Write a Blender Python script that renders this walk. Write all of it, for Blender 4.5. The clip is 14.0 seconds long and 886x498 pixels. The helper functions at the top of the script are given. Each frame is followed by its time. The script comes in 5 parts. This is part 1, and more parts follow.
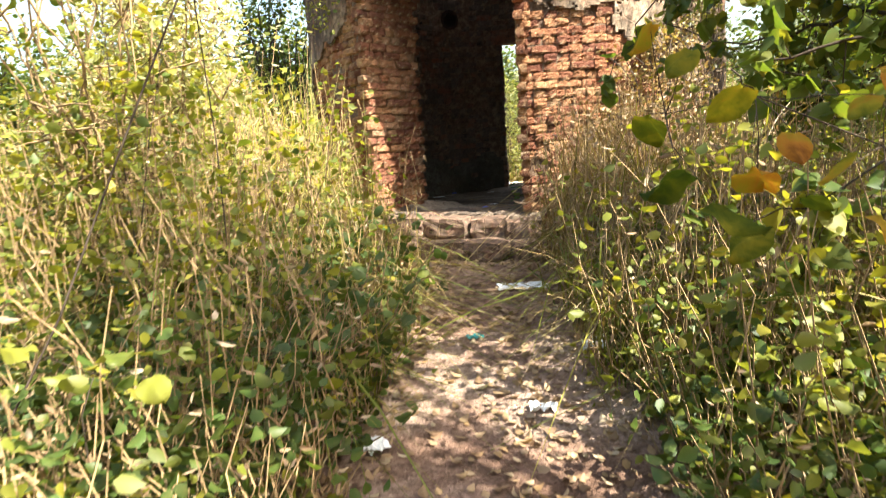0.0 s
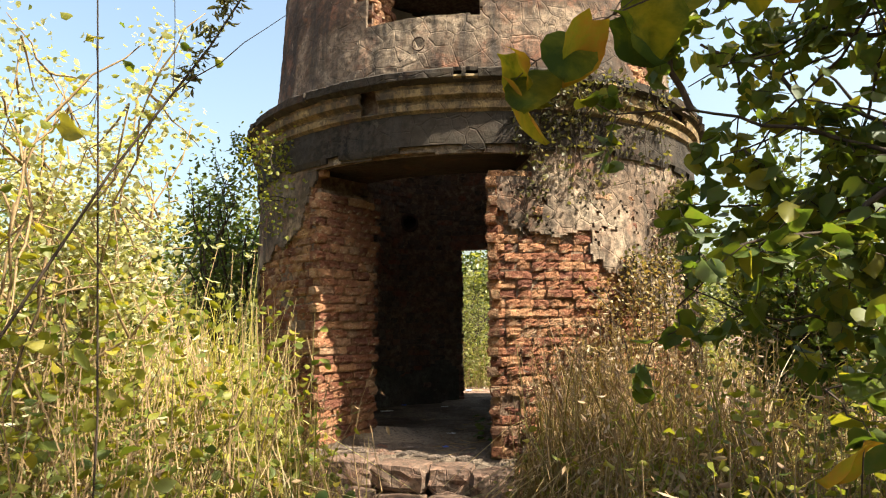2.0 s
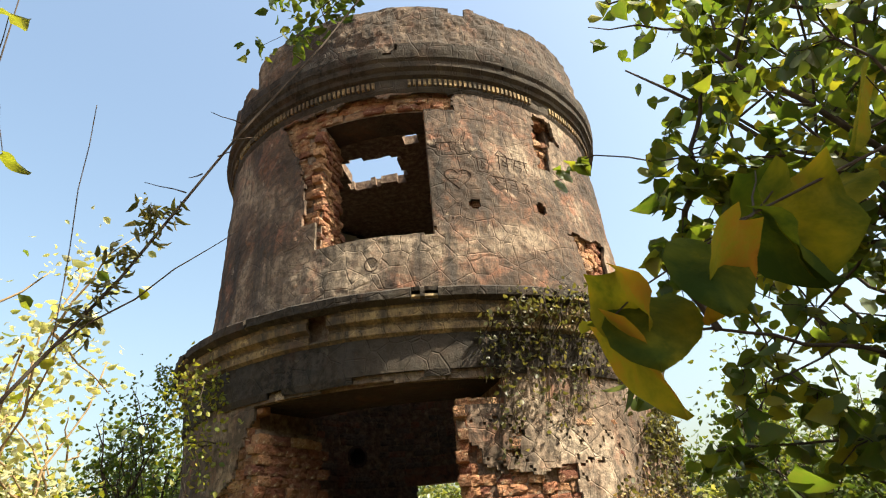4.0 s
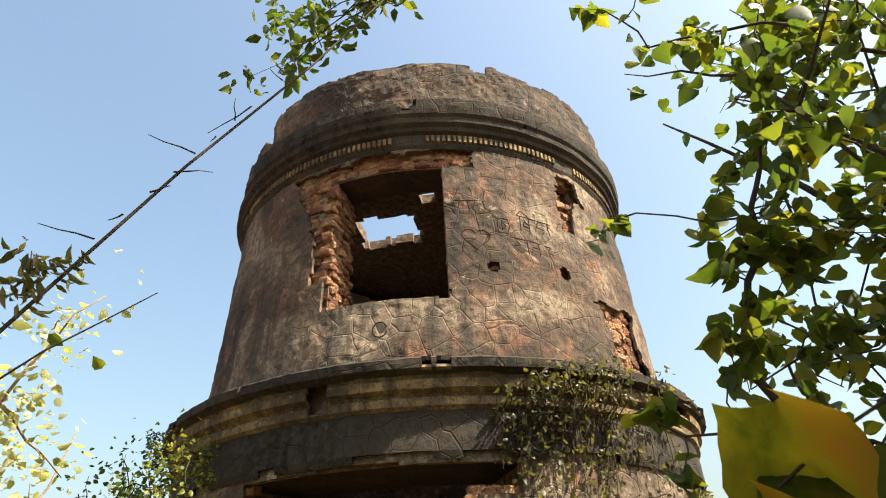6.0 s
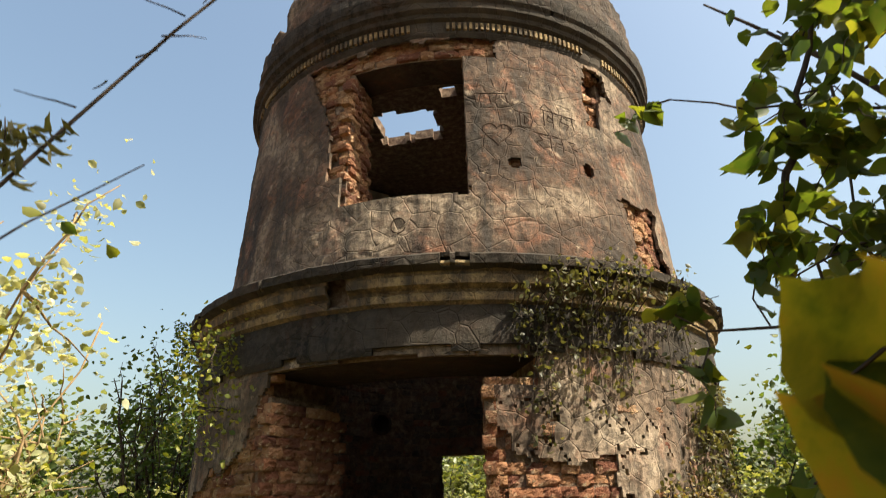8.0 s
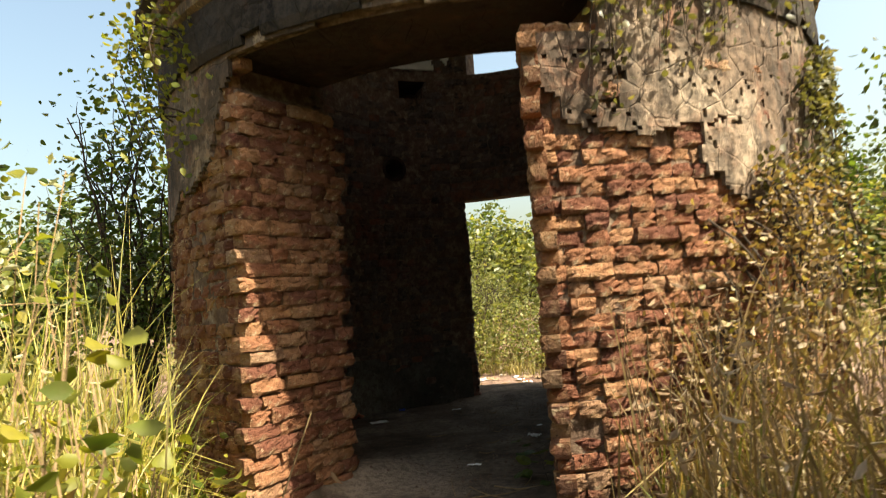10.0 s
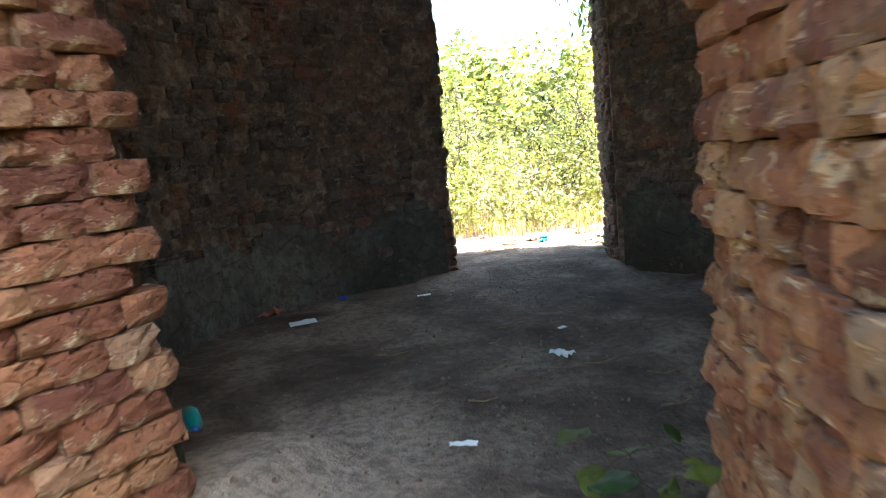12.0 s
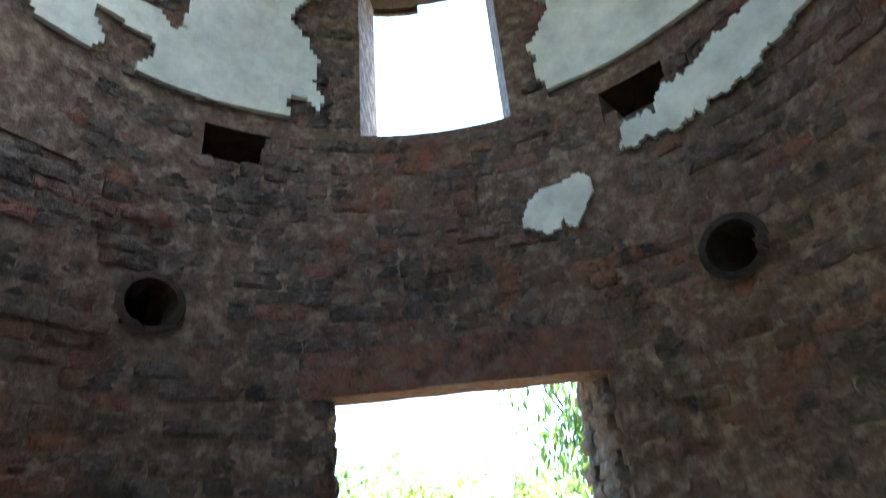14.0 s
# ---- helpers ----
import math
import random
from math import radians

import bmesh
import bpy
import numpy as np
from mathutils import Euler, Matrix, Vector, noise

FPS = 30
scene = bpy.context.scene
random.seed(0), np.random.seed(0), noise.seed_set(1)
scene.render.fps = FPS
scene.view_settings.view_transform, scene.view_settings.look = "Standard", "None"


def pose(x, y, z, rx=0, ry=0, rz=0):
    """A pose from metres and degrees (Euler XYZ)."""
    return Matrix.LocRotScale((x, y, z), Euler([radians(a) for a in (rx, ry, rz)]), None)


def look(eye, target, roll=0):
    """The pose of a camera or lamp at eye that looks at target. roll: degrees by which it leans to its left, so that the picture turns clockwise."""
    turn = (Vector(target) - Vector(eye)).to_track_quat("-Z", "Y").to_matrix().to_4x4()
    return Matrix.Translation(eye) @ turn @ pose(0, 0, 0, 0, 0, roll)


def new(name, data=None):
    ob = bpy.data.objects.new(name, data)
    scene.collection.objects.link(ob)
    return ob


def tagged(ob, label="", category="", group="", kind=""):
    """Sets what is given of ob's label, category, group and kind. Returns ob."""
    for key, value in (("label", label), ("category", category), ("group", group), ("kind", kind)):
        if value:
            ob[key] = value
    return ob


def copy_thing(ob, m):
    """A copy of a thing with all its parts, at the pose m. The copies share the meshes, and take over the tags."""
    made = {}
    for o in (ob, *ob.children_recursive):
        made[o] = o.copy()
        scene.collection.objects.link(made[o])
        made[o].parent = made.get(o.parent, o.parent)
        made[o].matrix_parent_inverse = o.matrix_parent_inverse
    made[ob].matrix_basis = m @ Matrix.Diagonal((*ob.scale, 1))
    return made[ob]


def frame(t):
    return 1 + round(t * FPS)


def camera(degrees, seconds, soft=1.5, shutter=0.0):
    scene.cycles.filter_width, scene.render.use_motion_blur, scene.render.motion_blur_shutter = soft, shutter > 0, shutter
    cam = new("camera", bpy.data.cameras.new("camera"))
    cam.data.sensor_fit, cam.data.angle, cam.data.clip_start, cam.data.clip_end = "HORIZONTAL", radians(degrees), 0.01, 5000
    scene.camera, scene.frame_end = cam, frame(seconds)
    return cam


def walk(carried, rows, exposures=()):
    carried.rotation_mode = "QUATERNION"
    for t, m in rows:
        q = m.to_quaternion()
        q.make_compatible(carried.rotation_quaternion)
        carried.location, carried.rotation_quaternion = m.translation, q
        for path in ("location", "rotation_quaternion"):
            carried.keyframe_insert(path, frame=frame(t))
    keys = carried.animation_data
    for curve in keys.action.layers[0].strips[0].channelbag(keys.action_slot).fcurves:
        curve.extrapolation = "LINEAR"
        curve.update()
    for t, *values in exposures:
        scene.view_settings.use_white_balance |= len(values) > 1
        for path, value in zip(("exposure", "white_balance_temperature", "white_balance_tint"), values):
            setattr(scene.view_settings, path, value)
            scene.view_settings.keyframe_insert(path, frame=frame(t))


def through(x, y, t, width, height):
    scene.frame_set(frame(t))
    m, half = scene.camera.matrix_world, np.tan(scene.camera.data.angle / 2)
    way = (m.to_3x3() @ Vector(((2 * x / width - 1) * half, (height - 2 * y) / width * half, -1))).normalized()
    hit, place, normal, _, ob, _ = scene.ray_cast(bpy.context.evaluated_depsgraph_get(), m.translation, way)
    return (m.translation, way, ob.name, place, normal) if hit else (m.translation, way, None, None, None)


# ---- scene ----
# ---- camera and walk ----
cam = camera(70.5, 14.0, soft=1.05, shutter=0.25)
ROWS = [
    (0.0, 2.015, -8.104, 0.659, 81.22, 3.79, 20.43),
    (0.5, 1.819, -7.757, 0.803, 86.52, 2.44, 17.07),
    (1.0, 1.730, -7.437, 0.938, 93.94, 0.21, 17.31),
    (1.5, 1.664, -7.441, 1.022, 95.43, 0.53, 16.40),
    (2.0, 1.639, -7.422, 1.083, 97.17, 0.55, 15.30),
    (2.5, 1.576, -7.383, 1.139, 99.08, 1.59, 12.24),
    (3.0, 1.511, -7.270, 1.207, 105.60, 2.87, 13.71),
    (3.5, 1.447, -7.127, 1.286, 110.65, 1.38, 12.63),
    (4.0, 1.349, -6.963, 1.332, 116.39, 4.55, 10.64),
    (6.5, 1.313, -6.607, 1.593, 122.07, 1.62, 11.74),
    (7.0, 1.396, -6.634, 1.638, 120.02, 1.27, 12.74),
    (9.5, 1.035, -5.754, 1.204, 99.70, 1.83, 12.29),
    (10.0, 0.966, -5.274, 1.101, 94.94, 4.20, 14.99),
    (10.5, 0.872, -4.727, 1.028, 89.89, 5.57, 15.93),
    (11.0, 0.745, -4.096, 0.972, 83.65, 5.58, 14.22),
    (11.5, 0.607, -3.514, 0.947, 83.48, 5.04, 15.74),
    (12.0, 0.403, -3.002, 0.945, 81.42, 5.46, 11.76),
    (12.5, 0.227, -2.314, 0.931, 83.84, 3.96, 12.44),
    (13.0, 0.211, -1.872, 1.040, 89.79, 3.34, 8.43),
    (13.5, 0.213, -1.367, 1.309, 102.35, 4.75, 5.75),
    (14.0, 0.204, -1.054, 1.526, 117.14, 4.23, 6.58),
]
EXPOSURES = [(0.0, 2.45, 6300, 7), (0.5, 2.65, 6300, 7), (1.0, 2.25, 6400, 7), (2.0, 1.75, 6600, 7), (3.0, 1.65, 6600, 5), (4.0, 1.65, 6600, 5), (7.2, 1.4, 6500, 4), (9.5, 1.1, 7000, 7), (10.0, 1.65, 7000, 5), (10.5, 1.95, 6700, 3), (11.0, 2.2, 6300, 2), (11.5, 2.6, 5700, 2), (12.0, 3.9, 5300, 4), (12.6, 4.15, 5000, 3), (13.0, 3.8, 4850, 1), (14.0, 4.75, 4500, -4)]
walk(cam, [(t, pose(x, y, z, rx, ry, rz)) for t, x, y, z, rx, ry, rz in ROWS], EXPOSURES)

# ---- world and sun ----
SUN_ROT, SUN_EL = radians(101), radians(53)
world = bpy.data.worlds.new("sky")
scene.world = world
world.use_nodes = True
wn = world.node_tree.nodes
sky = wn.new("ShaderNodeTexSky")
sky.sky_type, sky.sun_disc = "NISHITA", False
sky.sun_elevation, sky.sun_rotation = SUN_EL, SUN_ROT
sky.air_density, sky.dust_density, sky.ozone_density = 1.5, 5.0, 0.7
world.node_tree.links.new(sky.outputs["Color"], wn["Background"].inputs["Color"])
wn["Background"].inputs["Strength"].default_value = 0.095
sun = new("sun", bpy.data.lights.new("sun", "SUN"))
sun.data.energy, sun.data.angle, sun.data.color = 5.0, radians(0.5), (1.0, 0.93, 0.80)
to_sun = Vector((math.cos(SUN_EL) * math.sin(SUN_ROT), math.cos(SUN_EL) * math.cos(SUN_ROT), math.sin(SUN_EL)))
sun.matrix_world = look(to_sun * 40, (0, 0, 0))


# ---- materials ----
class Mat:
    """A node material, with short calls for its nodes."""

    def __init__(self, name, rough=0.8, spec=0.3):
        self.m = bpy.data.materials.new(name)
        self.m.use_nodes = True
        self.t = self.m.node_tree
        self.b = self.t.nodes["Principled BSDF"]
        self.b.inputs["Roughness"].default_value = rough
        self.b.inputs["Specular IOR Level"].default_value = spec
        self.co = self.t.nodes.new("ShaderNodeTexCoord").outputs["Object"]

    def link(self, a, b):
        self.t.links.new(a, b)

    def noise(self, scale, detail=4.0, rough=0.6, dist=0.0, stretch=None):
        n = self.t.nodes.new("ShaderNodeTexNoise")
        n.inputs["Scale"].default_value, n.inputs["Detail"].default_value = scale, detail
        n.inputs["Roughness"].default_value, n.inputs["Distortion"].default_value = rough, dist
        co = self.co
        if stretch:
            mp = self.t.nodes.new("ShaderNodeMapping")
            mp.inputs["Scale"].default_value = stretch
            self.link(co, mp.inputs["Vector"])
            co = mp.outputs["Vector"]
        self.link(co, n.inputs["Vector"])
        return n.outputs["Fac"]

    def cells(self, scale, feature="DISTANCE_TO_EDGE", co=None):
        n = self.t.nodes.new("ShaderNodeTexVoronoi")
        n.feature = feature
        n.inputs["Scale"].default_value = scale
        self.link(co or self.co, n.inputs["Vector"])
        return n.outputs["Distance"]

    def ramp(self, fac, *stops):
        n = self.t.nodes.new("ShaderNodeValToRGB")
        e = n.color_ramp.elements
        while len(e) < len(stops):
            e.new(0.5)
        for el, (p, c) in zip(e, stops):
            el.position, el.color = p, ((c, c, c, 1) if isinstance(c, (int, float)) else (*c, 1))
        self.link(fac, n.inputs["Fac"])
        return n.outputs["Color"]

    def mix(self, fac, a, b, mode="MIX"):
        n = self.t.nodes.new("ShaderNodeMix")
        n.data_type, n.blend_type = "RGBA", mode
        for sock, v in ((n.inputs["Factor"], fac), (n.inputs["A"], a), (n.inputs["B"], b)):
            if isinstance(v, (int, float)):
                sock.default_value = v
            elif isinstance(v, tuple):
                sock.default_value = (*v, 1)
            else:
                self.link(v, sock)
        return n.outputs["Result"]

    def maths(self, op, a, b=0.0):
        n = self.t.nodes.new("ShaderNodeMath")
        n.operation = op
        for sock, v in zip(n.inputs, (a, b)):
            if isinstance(v, (int, float)):
                sock.default_value = v
            else:
                self.link(v, sock)
        return n.outputs[0]

    def chance(self):
        """A random value for each object, and for each island of a joined mesh."""
        a = self.t.nodes.new("ShaderNodeObjectInfo").outputs["Random"]
        b = self.t.nodes.new("ShaderNodeNewGeometry").outputs["Random Per Island"]
        return self.maths("FRACT", self.maths("ADD", a, b))

    def split(self):
        n = self.t.nodes.new("ShaderNodeSeparateXYZ")
        self.link(self.co, n.inputs[0])
        return n.outputs

    def color(self, c):
        if isinstance(c, tuple):
            self.b.inputs["Base Color"].default_value = (*c, 1)
        else:
            self.link(c, self.b.inputs["Base Color"])
        return self

    def bump(self, h, dist=0.01, strength=1.0):
        n = self.t.nodes.new("ShaderNodeBump")
        n.inputs["Distance"].default_value, n.inputs["Strength"].default_value = dist, strength
        self.link(h, n.inputs["Height"])
        self.link(n.outputs["Normal"], self.b.inputs["Normal"])
        return self


def mat_brick():
    m = Mat("weathered red brick", 0.92, 0.15)
    tone = m.ramp(m.chance(), (0.0, (0.13, 0.05, 0.032)), (0.3, (0.225, 0.09, 0.047)), (0.6, (0.32, 0.142, 0.07)), (0.85, (0.41, 0.215, 0.105)), (1.0, (0.30, 0.19, 0.115)))
    grain = m.noise(26, 6, 0.7)
    c = m.mix(m.ramp(grain, (0.35, 0.0), (0.75, 0.75)), tone, (0.13, 0.05, 0.033))
    dust = m.noise(5.5, 5, 0.65, 0.4)
    c = m.mix(m.ramp(dust, (0.48, 0.0), (0.67, 0.6)), c, (0.44, 0.285, 0.145))
    soot = m.noise(2.3, 4, 0.6)
    c = m.mix(m.ramp(soot, (0.54, 0.0), (0.75, 0.65)), c, (0.05, 0.034, 0.028))
    pit = m.ramp(m.noise(48, 3, 0.6), (0.30, 0.85), (0.40, 0.0))
    c = m.mix(pit, c, (0.04, 0.02, 0.014))
    lime = m.noise(11, 5, 0.7, 0.8, (1.0, 1.0, 3.0))
    c = m.mix(m.ramp(lime, (0.58, 0.0), (0.65, 0.7)), c, (0.54, 0.41, 0.26))
    h = m.maths("ADD", grain, m.maths("MULTIPLY", m.noise(70, 4, 0.7), 0.55))
    h = m.maths("SUBTRACT", h, m.maths("MULTIPLY", pit, 0.5))
    m.color(c).bump(m.maths("ADD", h, m.maths("MULTIPLY", m.noise(9, 4, 0.6, 0.6), 0.9)), 0.026, 1.0)
    return m.m


def mat_mortar():
    m = Mat("crumbling lime mortar", 0.95, 0.1)
    n = m.noise(14, 6, 0.7)
    m.color(m.ramp(n, (0.3, (0.075, 0.045, 0.032)), (0.5, (0.16, 0.105, 0.072)), (0.72, (0.34, 0.26, 0.18)))).bump(n, 0.03)
    return m.m


def mat_plaster(name, light, mid, dark, red=0.35, streak=0.6):
    m = Mat(name, 0.93, 0.12)
    big, fine = m.noise(1.1, 5, 0.62, 0.5), m.noise(17, 6, 0.72)
    c = m.ramp(big, (0.36, dark), (0.5, mid), (0.64, light))
    c = m.mix(m.ramp(m.noise(3.2, 6, 0.68, 0.6), (0.52, 0.0), (0.68, red)), c, (0.30, 0.13, 0.075))
    run = m.noise(2.0, 5, 0.65, 0.2, (3.2, 3.2, 0.33))
    c = m.mix(m.ramp(run, (0.47, 0.0), (0.66, streak)), c, (0.045, 0.04, 0.034))
    c = m.mix(m.ramp(fine, (0.42, 0.65), (0.55, 0.0)), c, (0.06, 0.047, 0.036))
    pits = m.ramp(m.noise(36, 4, 0.6), (0.30, 0.7), (0.40, 0.0))
    c = m.mix(pits, c, (0.035, 0.026, 0.02))
    lichen = m.noise(6.5, 6, 0.75, 0.3)
    c = m.mix(m.ramp(lichen, (0.60, 0.0), (0.68, 0.5)), c, tuple(min(0.75, v * 1.45) for v in light))
    crack = m.ramp(m.cells(5.5), (0.0, 0.0), (0.03, 1.0))
    warp = m.maths("ADD", m.maths("MULTIPLY", fine, 0.7), m.maths("MULTIPLY", crack, 0.34))
    m.color(c).bump(m.maths("ADD", warp, m.maths("MULTIPLY", m.noise(60, 4), 0.3)), 0.02, 0.9)
    return m.m


def mat_soil():
    m = Mat("dry reddish path soil", 0.97, 0.1)
    big, fine = m.noise(1.6, 6, 0.65), m.noise(24, 6, 0.75)
    c = m.ramp(big, (0.35, (0.15, 0.088, 0.062)), (0.5, (0.29, 0.185, 0.135)), (0.65, (0.44, 0.32, 0.245)))
    c = m.mix(m.ramp(fine, (0.4, 0.6), (0.56, 0.0)), c, (0.085, 0.05, 0.03))
    m.color(c).bump(m.maths("ADD", fine, m.noise(70, 3)), 0.03)
    return m.m


def mat_floor():
    m = Mat("trodden earth floor", 0.95, 0.1)
    big, fine = m.noise(1.9, 6, 0.65, 0.5), m.noise(22, 6, 0.75)
    c = m.ramp(big, (0.36, (0.075, 0.054, 0.038)), (0.5, (0.155, 0.115, 0.082)), (0.66, (0.28, 0.215, 0.158)))
    # paler ellipse, its edge broken by noise, just inside the front doorway
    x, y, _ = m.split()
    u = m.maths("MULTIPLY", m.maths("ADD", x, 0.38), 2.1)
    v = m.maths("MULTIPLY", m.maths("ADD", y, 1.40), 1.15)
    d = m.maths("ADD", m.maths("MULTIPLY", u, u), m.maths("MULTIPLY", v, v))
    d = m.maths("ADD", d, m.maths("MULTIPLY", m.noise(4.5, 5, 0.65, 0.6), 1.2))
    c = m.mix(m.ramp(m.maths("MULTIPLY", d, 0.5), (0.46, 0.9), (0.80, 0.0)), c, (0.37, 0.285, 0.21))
    c = m.mix(m.ramp(fine, (0.4, 0.55), (0.56, 0.0)), c, (0.06, 0.047, 0.036))
    m.color(c).bump(m.maths("ADD", fine, m.noise(60, 3)), 0.02)
    return m.m


def mat_leaf(name, *tones, rough=0.5, through=0.45):
    m = Mat(name, rough, 0.35)
    c = m.ramp(m.chance(), *[(i / max(1, len(tones) - 1), t) for i, t in enumerate(tones)])
    c = m.mix(m.ramp(m.noise(30, 3), (0.45, 0.0), (0.7, 0.35)), c, (0.12, 0.10, 0.03))
    m.color(c)
    tr = m.t.nodes.new("ShaderNodeBsdfTranslucent")
    bright = m.mix(1.0, c, (1.7, 1.6, 0.7), "MULTIPLY")
    m.link(bright, tr.inputs["Color"])
    mx = m.t.nodes.new("ShaderNodeMixShader")
    mx.inputs[0].default_value = through
    m.link(m.b.outputs[0], mx.inputs[1])
    m.link(tr.outputs[0], mx.inputs[2])
    m.link(mx.outputs[0], m.t.nodes["Material Output"].inputs["Surface"])
    return m.m


def mat_turning():
    """Broad leaves that turn from green to yellow and rust in patches."""
    m = Mat("turning broad leaves", 0.85, 0.04)
    patch = m.maths("ADD", m.maths("MULTIPLY", m.noise(9, 5, 0.65, 0.4), 0.75), m.maths("MULTIPLY", m.chance(), 0.38))
    c = m.ramp(patch, (0.34, (0.03, 0.05, 0.010)), (0.48, (0.075, 0.09, 0.012)), (0.62, (0.19, 0.165, 0.018)), (0.76, (0.27, 0.12, 0.02)), (0.90, (0.09, 0.035, 0.014)))
    m.color(c).bump(m.noise(45, 4), 0.004, 0.6)
    tr = m.t.nodes.new("ShaderNodeBsdfTranslucent")
    m.link(m.mix(1.0, c, (1.8, 1.7, 0.6), "MULTIPLY"), tr.inputs["Color"])
    mx = m.t.nodes.new("ShaderNodeMixShader")
    mx.inputs[0].default_value = 0.5
    m.link(m.b.outputs[0], mx.inputs[1])
    m.link(tr.outputs[0], mx.inputs[2])
    m.link(mx.outputs[0], m.t.nodes["Material Output"].inputs["Surface"])
    return m.m


def mat_plain(name, c, rough=0.6, spec=0.3, var=0.25, scale=12):
    m = Mat(name, rough, spec)
    n = m.noise(scale, 5, 0.65)
    m.color(m.mix(m.ramp(n, (0.35, 0.0), (0.7, 1.0)), c, tuple(v * (1 - var) for v in c))).bump(n, 0.004)
    return m.m


def mat_inner_brick():
    m = Mat("sooty dusty inner brick", 0.95, 0.1)
    tone = m.ramp(m.chance(), (0.0, (0.115, 0.088, 0.066)), (0.4, (0.15, 0.112, 0.085)), (0.7, (0.18, 0.13, 0.098)), (0.88, (0.27, 0.12, 0.07)), (1.0, (0.23, 0.18, 0.135)))
    grain = m.noise(22, 6, 0.7)
    c = m.mix(m.ramp(grain, (0.35, 0.0), (0.75, 0.7)), tone, (0.075, 0.062, 0.055))
    c = m.mix(m.ramp(m.noise(11, 5, 0.7, 0.5), (0.48, 0.0), (0.64, 0.7)), c, (0.25, 0.19, 0.145))
    c = m.mix(m.ramp(m.noise(1.7, 5, 0.7, 0.5), (0.52, 0.0), (0.66, 0.6)), c, (0.26, 0.105, 0.06))
    c = m.mix(m.ramp(m.noise(5.5, 6, 0.72, 0.4), (0.50, 0.0), (0.66, 0.85)), c, (0.035, 0.03, 0.027))
    m.color(c).bump(m.maths("ADD", grain, m.maths("MULTIPLY", m.noise(80, 3), 0.6)), 0.03, 1.0)
    return m.m


BRICK, MORTAR, INNER_BRICK = mat_brick(), mat_mortar(), mat_inner_brick()
PLASTER = mat_plaster("weathered grey-brown lime plaster", (0.30, 0.225, 0.155), (0.115, 0.074, 0.05), (0.036, 0.026, 0.019), 0.6, 0.85)
PLASTER_LOW = mat_plaster("pale cracked lime plaster", (0.42, 0.325, 0.23), (0.20, 0.138, 0.095), (0.06, 0.042, 0.03), 0.6, 0.75)
PARAPET = mat_plaster("blackened parapet plaster", (0.22, 0.16, 0.11), (0.085, 0.06, 0.043), (0.035, 0.026, 0.02), 0.3, 0.9)
# dark tones that stand in for shade under openings and in holes
RECESS_DARK = mat_plaster("brick darkened for shade in recesses", (0.085, 0.05, 0.036), (0.05, 0.032, 0.025), (0.025, 0.018, 0.015), 0.25, 0.5)
# black staining plus the band's cornice and tree shade, both in the colour
BAND = mat_plaster("stained band plaster, darkened for shade", (0.075, 0.06, 0.043), (0.03, 0.024, 0.018), (0.015, 0.013, 0.011), 0.12, 0.85)
OCHRE = mat_plaster("ochre stained cornice plaster", (0.38, 0.27, 0.13), (0.21, 0.14, 0.068), (0.07, 0.05, 0.033), 0.2, 0.85)
PALE = mat_plain("pale inner plaster", (0.70, 0.66, 0.56), 0.9, 0.1, 0.35, 5)
SOIL, FLOOR = mat_soil(), mat_floor()
STRAW = mat_leaf("dry straw grass", (0.22, 0.175, 0.055), (0.36, 0.29, 0.125), (0.12, 0.125, 0.024), (0.46, 0.39, 0.19), (0.09, 0.055, 0.025), rough=0.42, through=0.35)
BROWN_STRAW = mat_leaf("withered brown grass", (0.17, 0.105, 0.045), (0.27, 0.18, 0.075), (0.10, 0.06, 0.028), (0.36, 0.27, 0.12), (0.12, 0.11, 0.025), rough=0.5, through=0.3)
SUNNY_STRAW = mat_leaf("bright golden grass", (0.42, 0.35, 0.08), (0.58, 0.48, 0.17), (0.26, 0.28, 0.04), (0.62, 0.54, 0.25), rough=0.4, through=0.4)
LEAF_PALE = mat_leaf("pale dry leaflets", (0.30, 0.29, 0.15), (0.46, 0.44, 0.27), (0.20, 0.22, 0.08), (0.55, 0.52, 0.36), rough=0.35)
RENDER_COAT = mat_plaster("grey-green damp render", (0.18, 0.165, 0.13), (0.115, 0.105, 0.082), (0.06, 0.055, 0.043), 0.1, 0.4)
GRASS = mat_leaf("yellow-green grass", (0.10, 0.13, 0.016), (0.20, 0.205, 0.03), (0.045, 0.07, 0.012), (0.28, 0.245, 0.05), through=0.4)
LEAF = mat_leaf("green foliage", (0.04, 0.07, 0.013), (0.07, 0.11, 0.018), (0.028, 0.05, 0.012), (0.14, 0.155, 0.022))
LEAF_YELLOW = mat_leaf("yellowing foliage", (0.11, 0.135, 0.02), (0.22, 0.215, 0.025), (0.065, 0.10, 0.016), (0.30, 0.25, 0.03))
LEAF_OLIVE = mat_leaf("olive shrub leaves", (0.12, 0.14, 0.035), (0.22, 0.23, 0.07), (0.06, 0.085, 0.02), (0.32, 0.30, 0.12), rough=0.38)
LEAF_BIG = mat_leaf("broad tree leaves", (0.04, 0.075, 0.012), (0.09, 0.12, 0.016), (0.055, 0.09, 0.015), (0.24, 0.22, 0.025), through=0.5)
LEAF_TURN = mat_turning()
LEAF_GREY = mat_leaf("dusty creeper leaves", (0.06, 0.058, 0.024), (0.10, 0.095, 0.04), (0.035, 0.038, 0.015), (0.20, 0.17, 0.075), rough=0.45)
DEAD = mat_leaf("dead fallen leaves", (0.22, 0.13, 0.06), (0.34, 0.23, 0.13), (0.15, 0.085, 0.045), (0.42, 0.33, 0.22), rough=0.7, through=0.15)
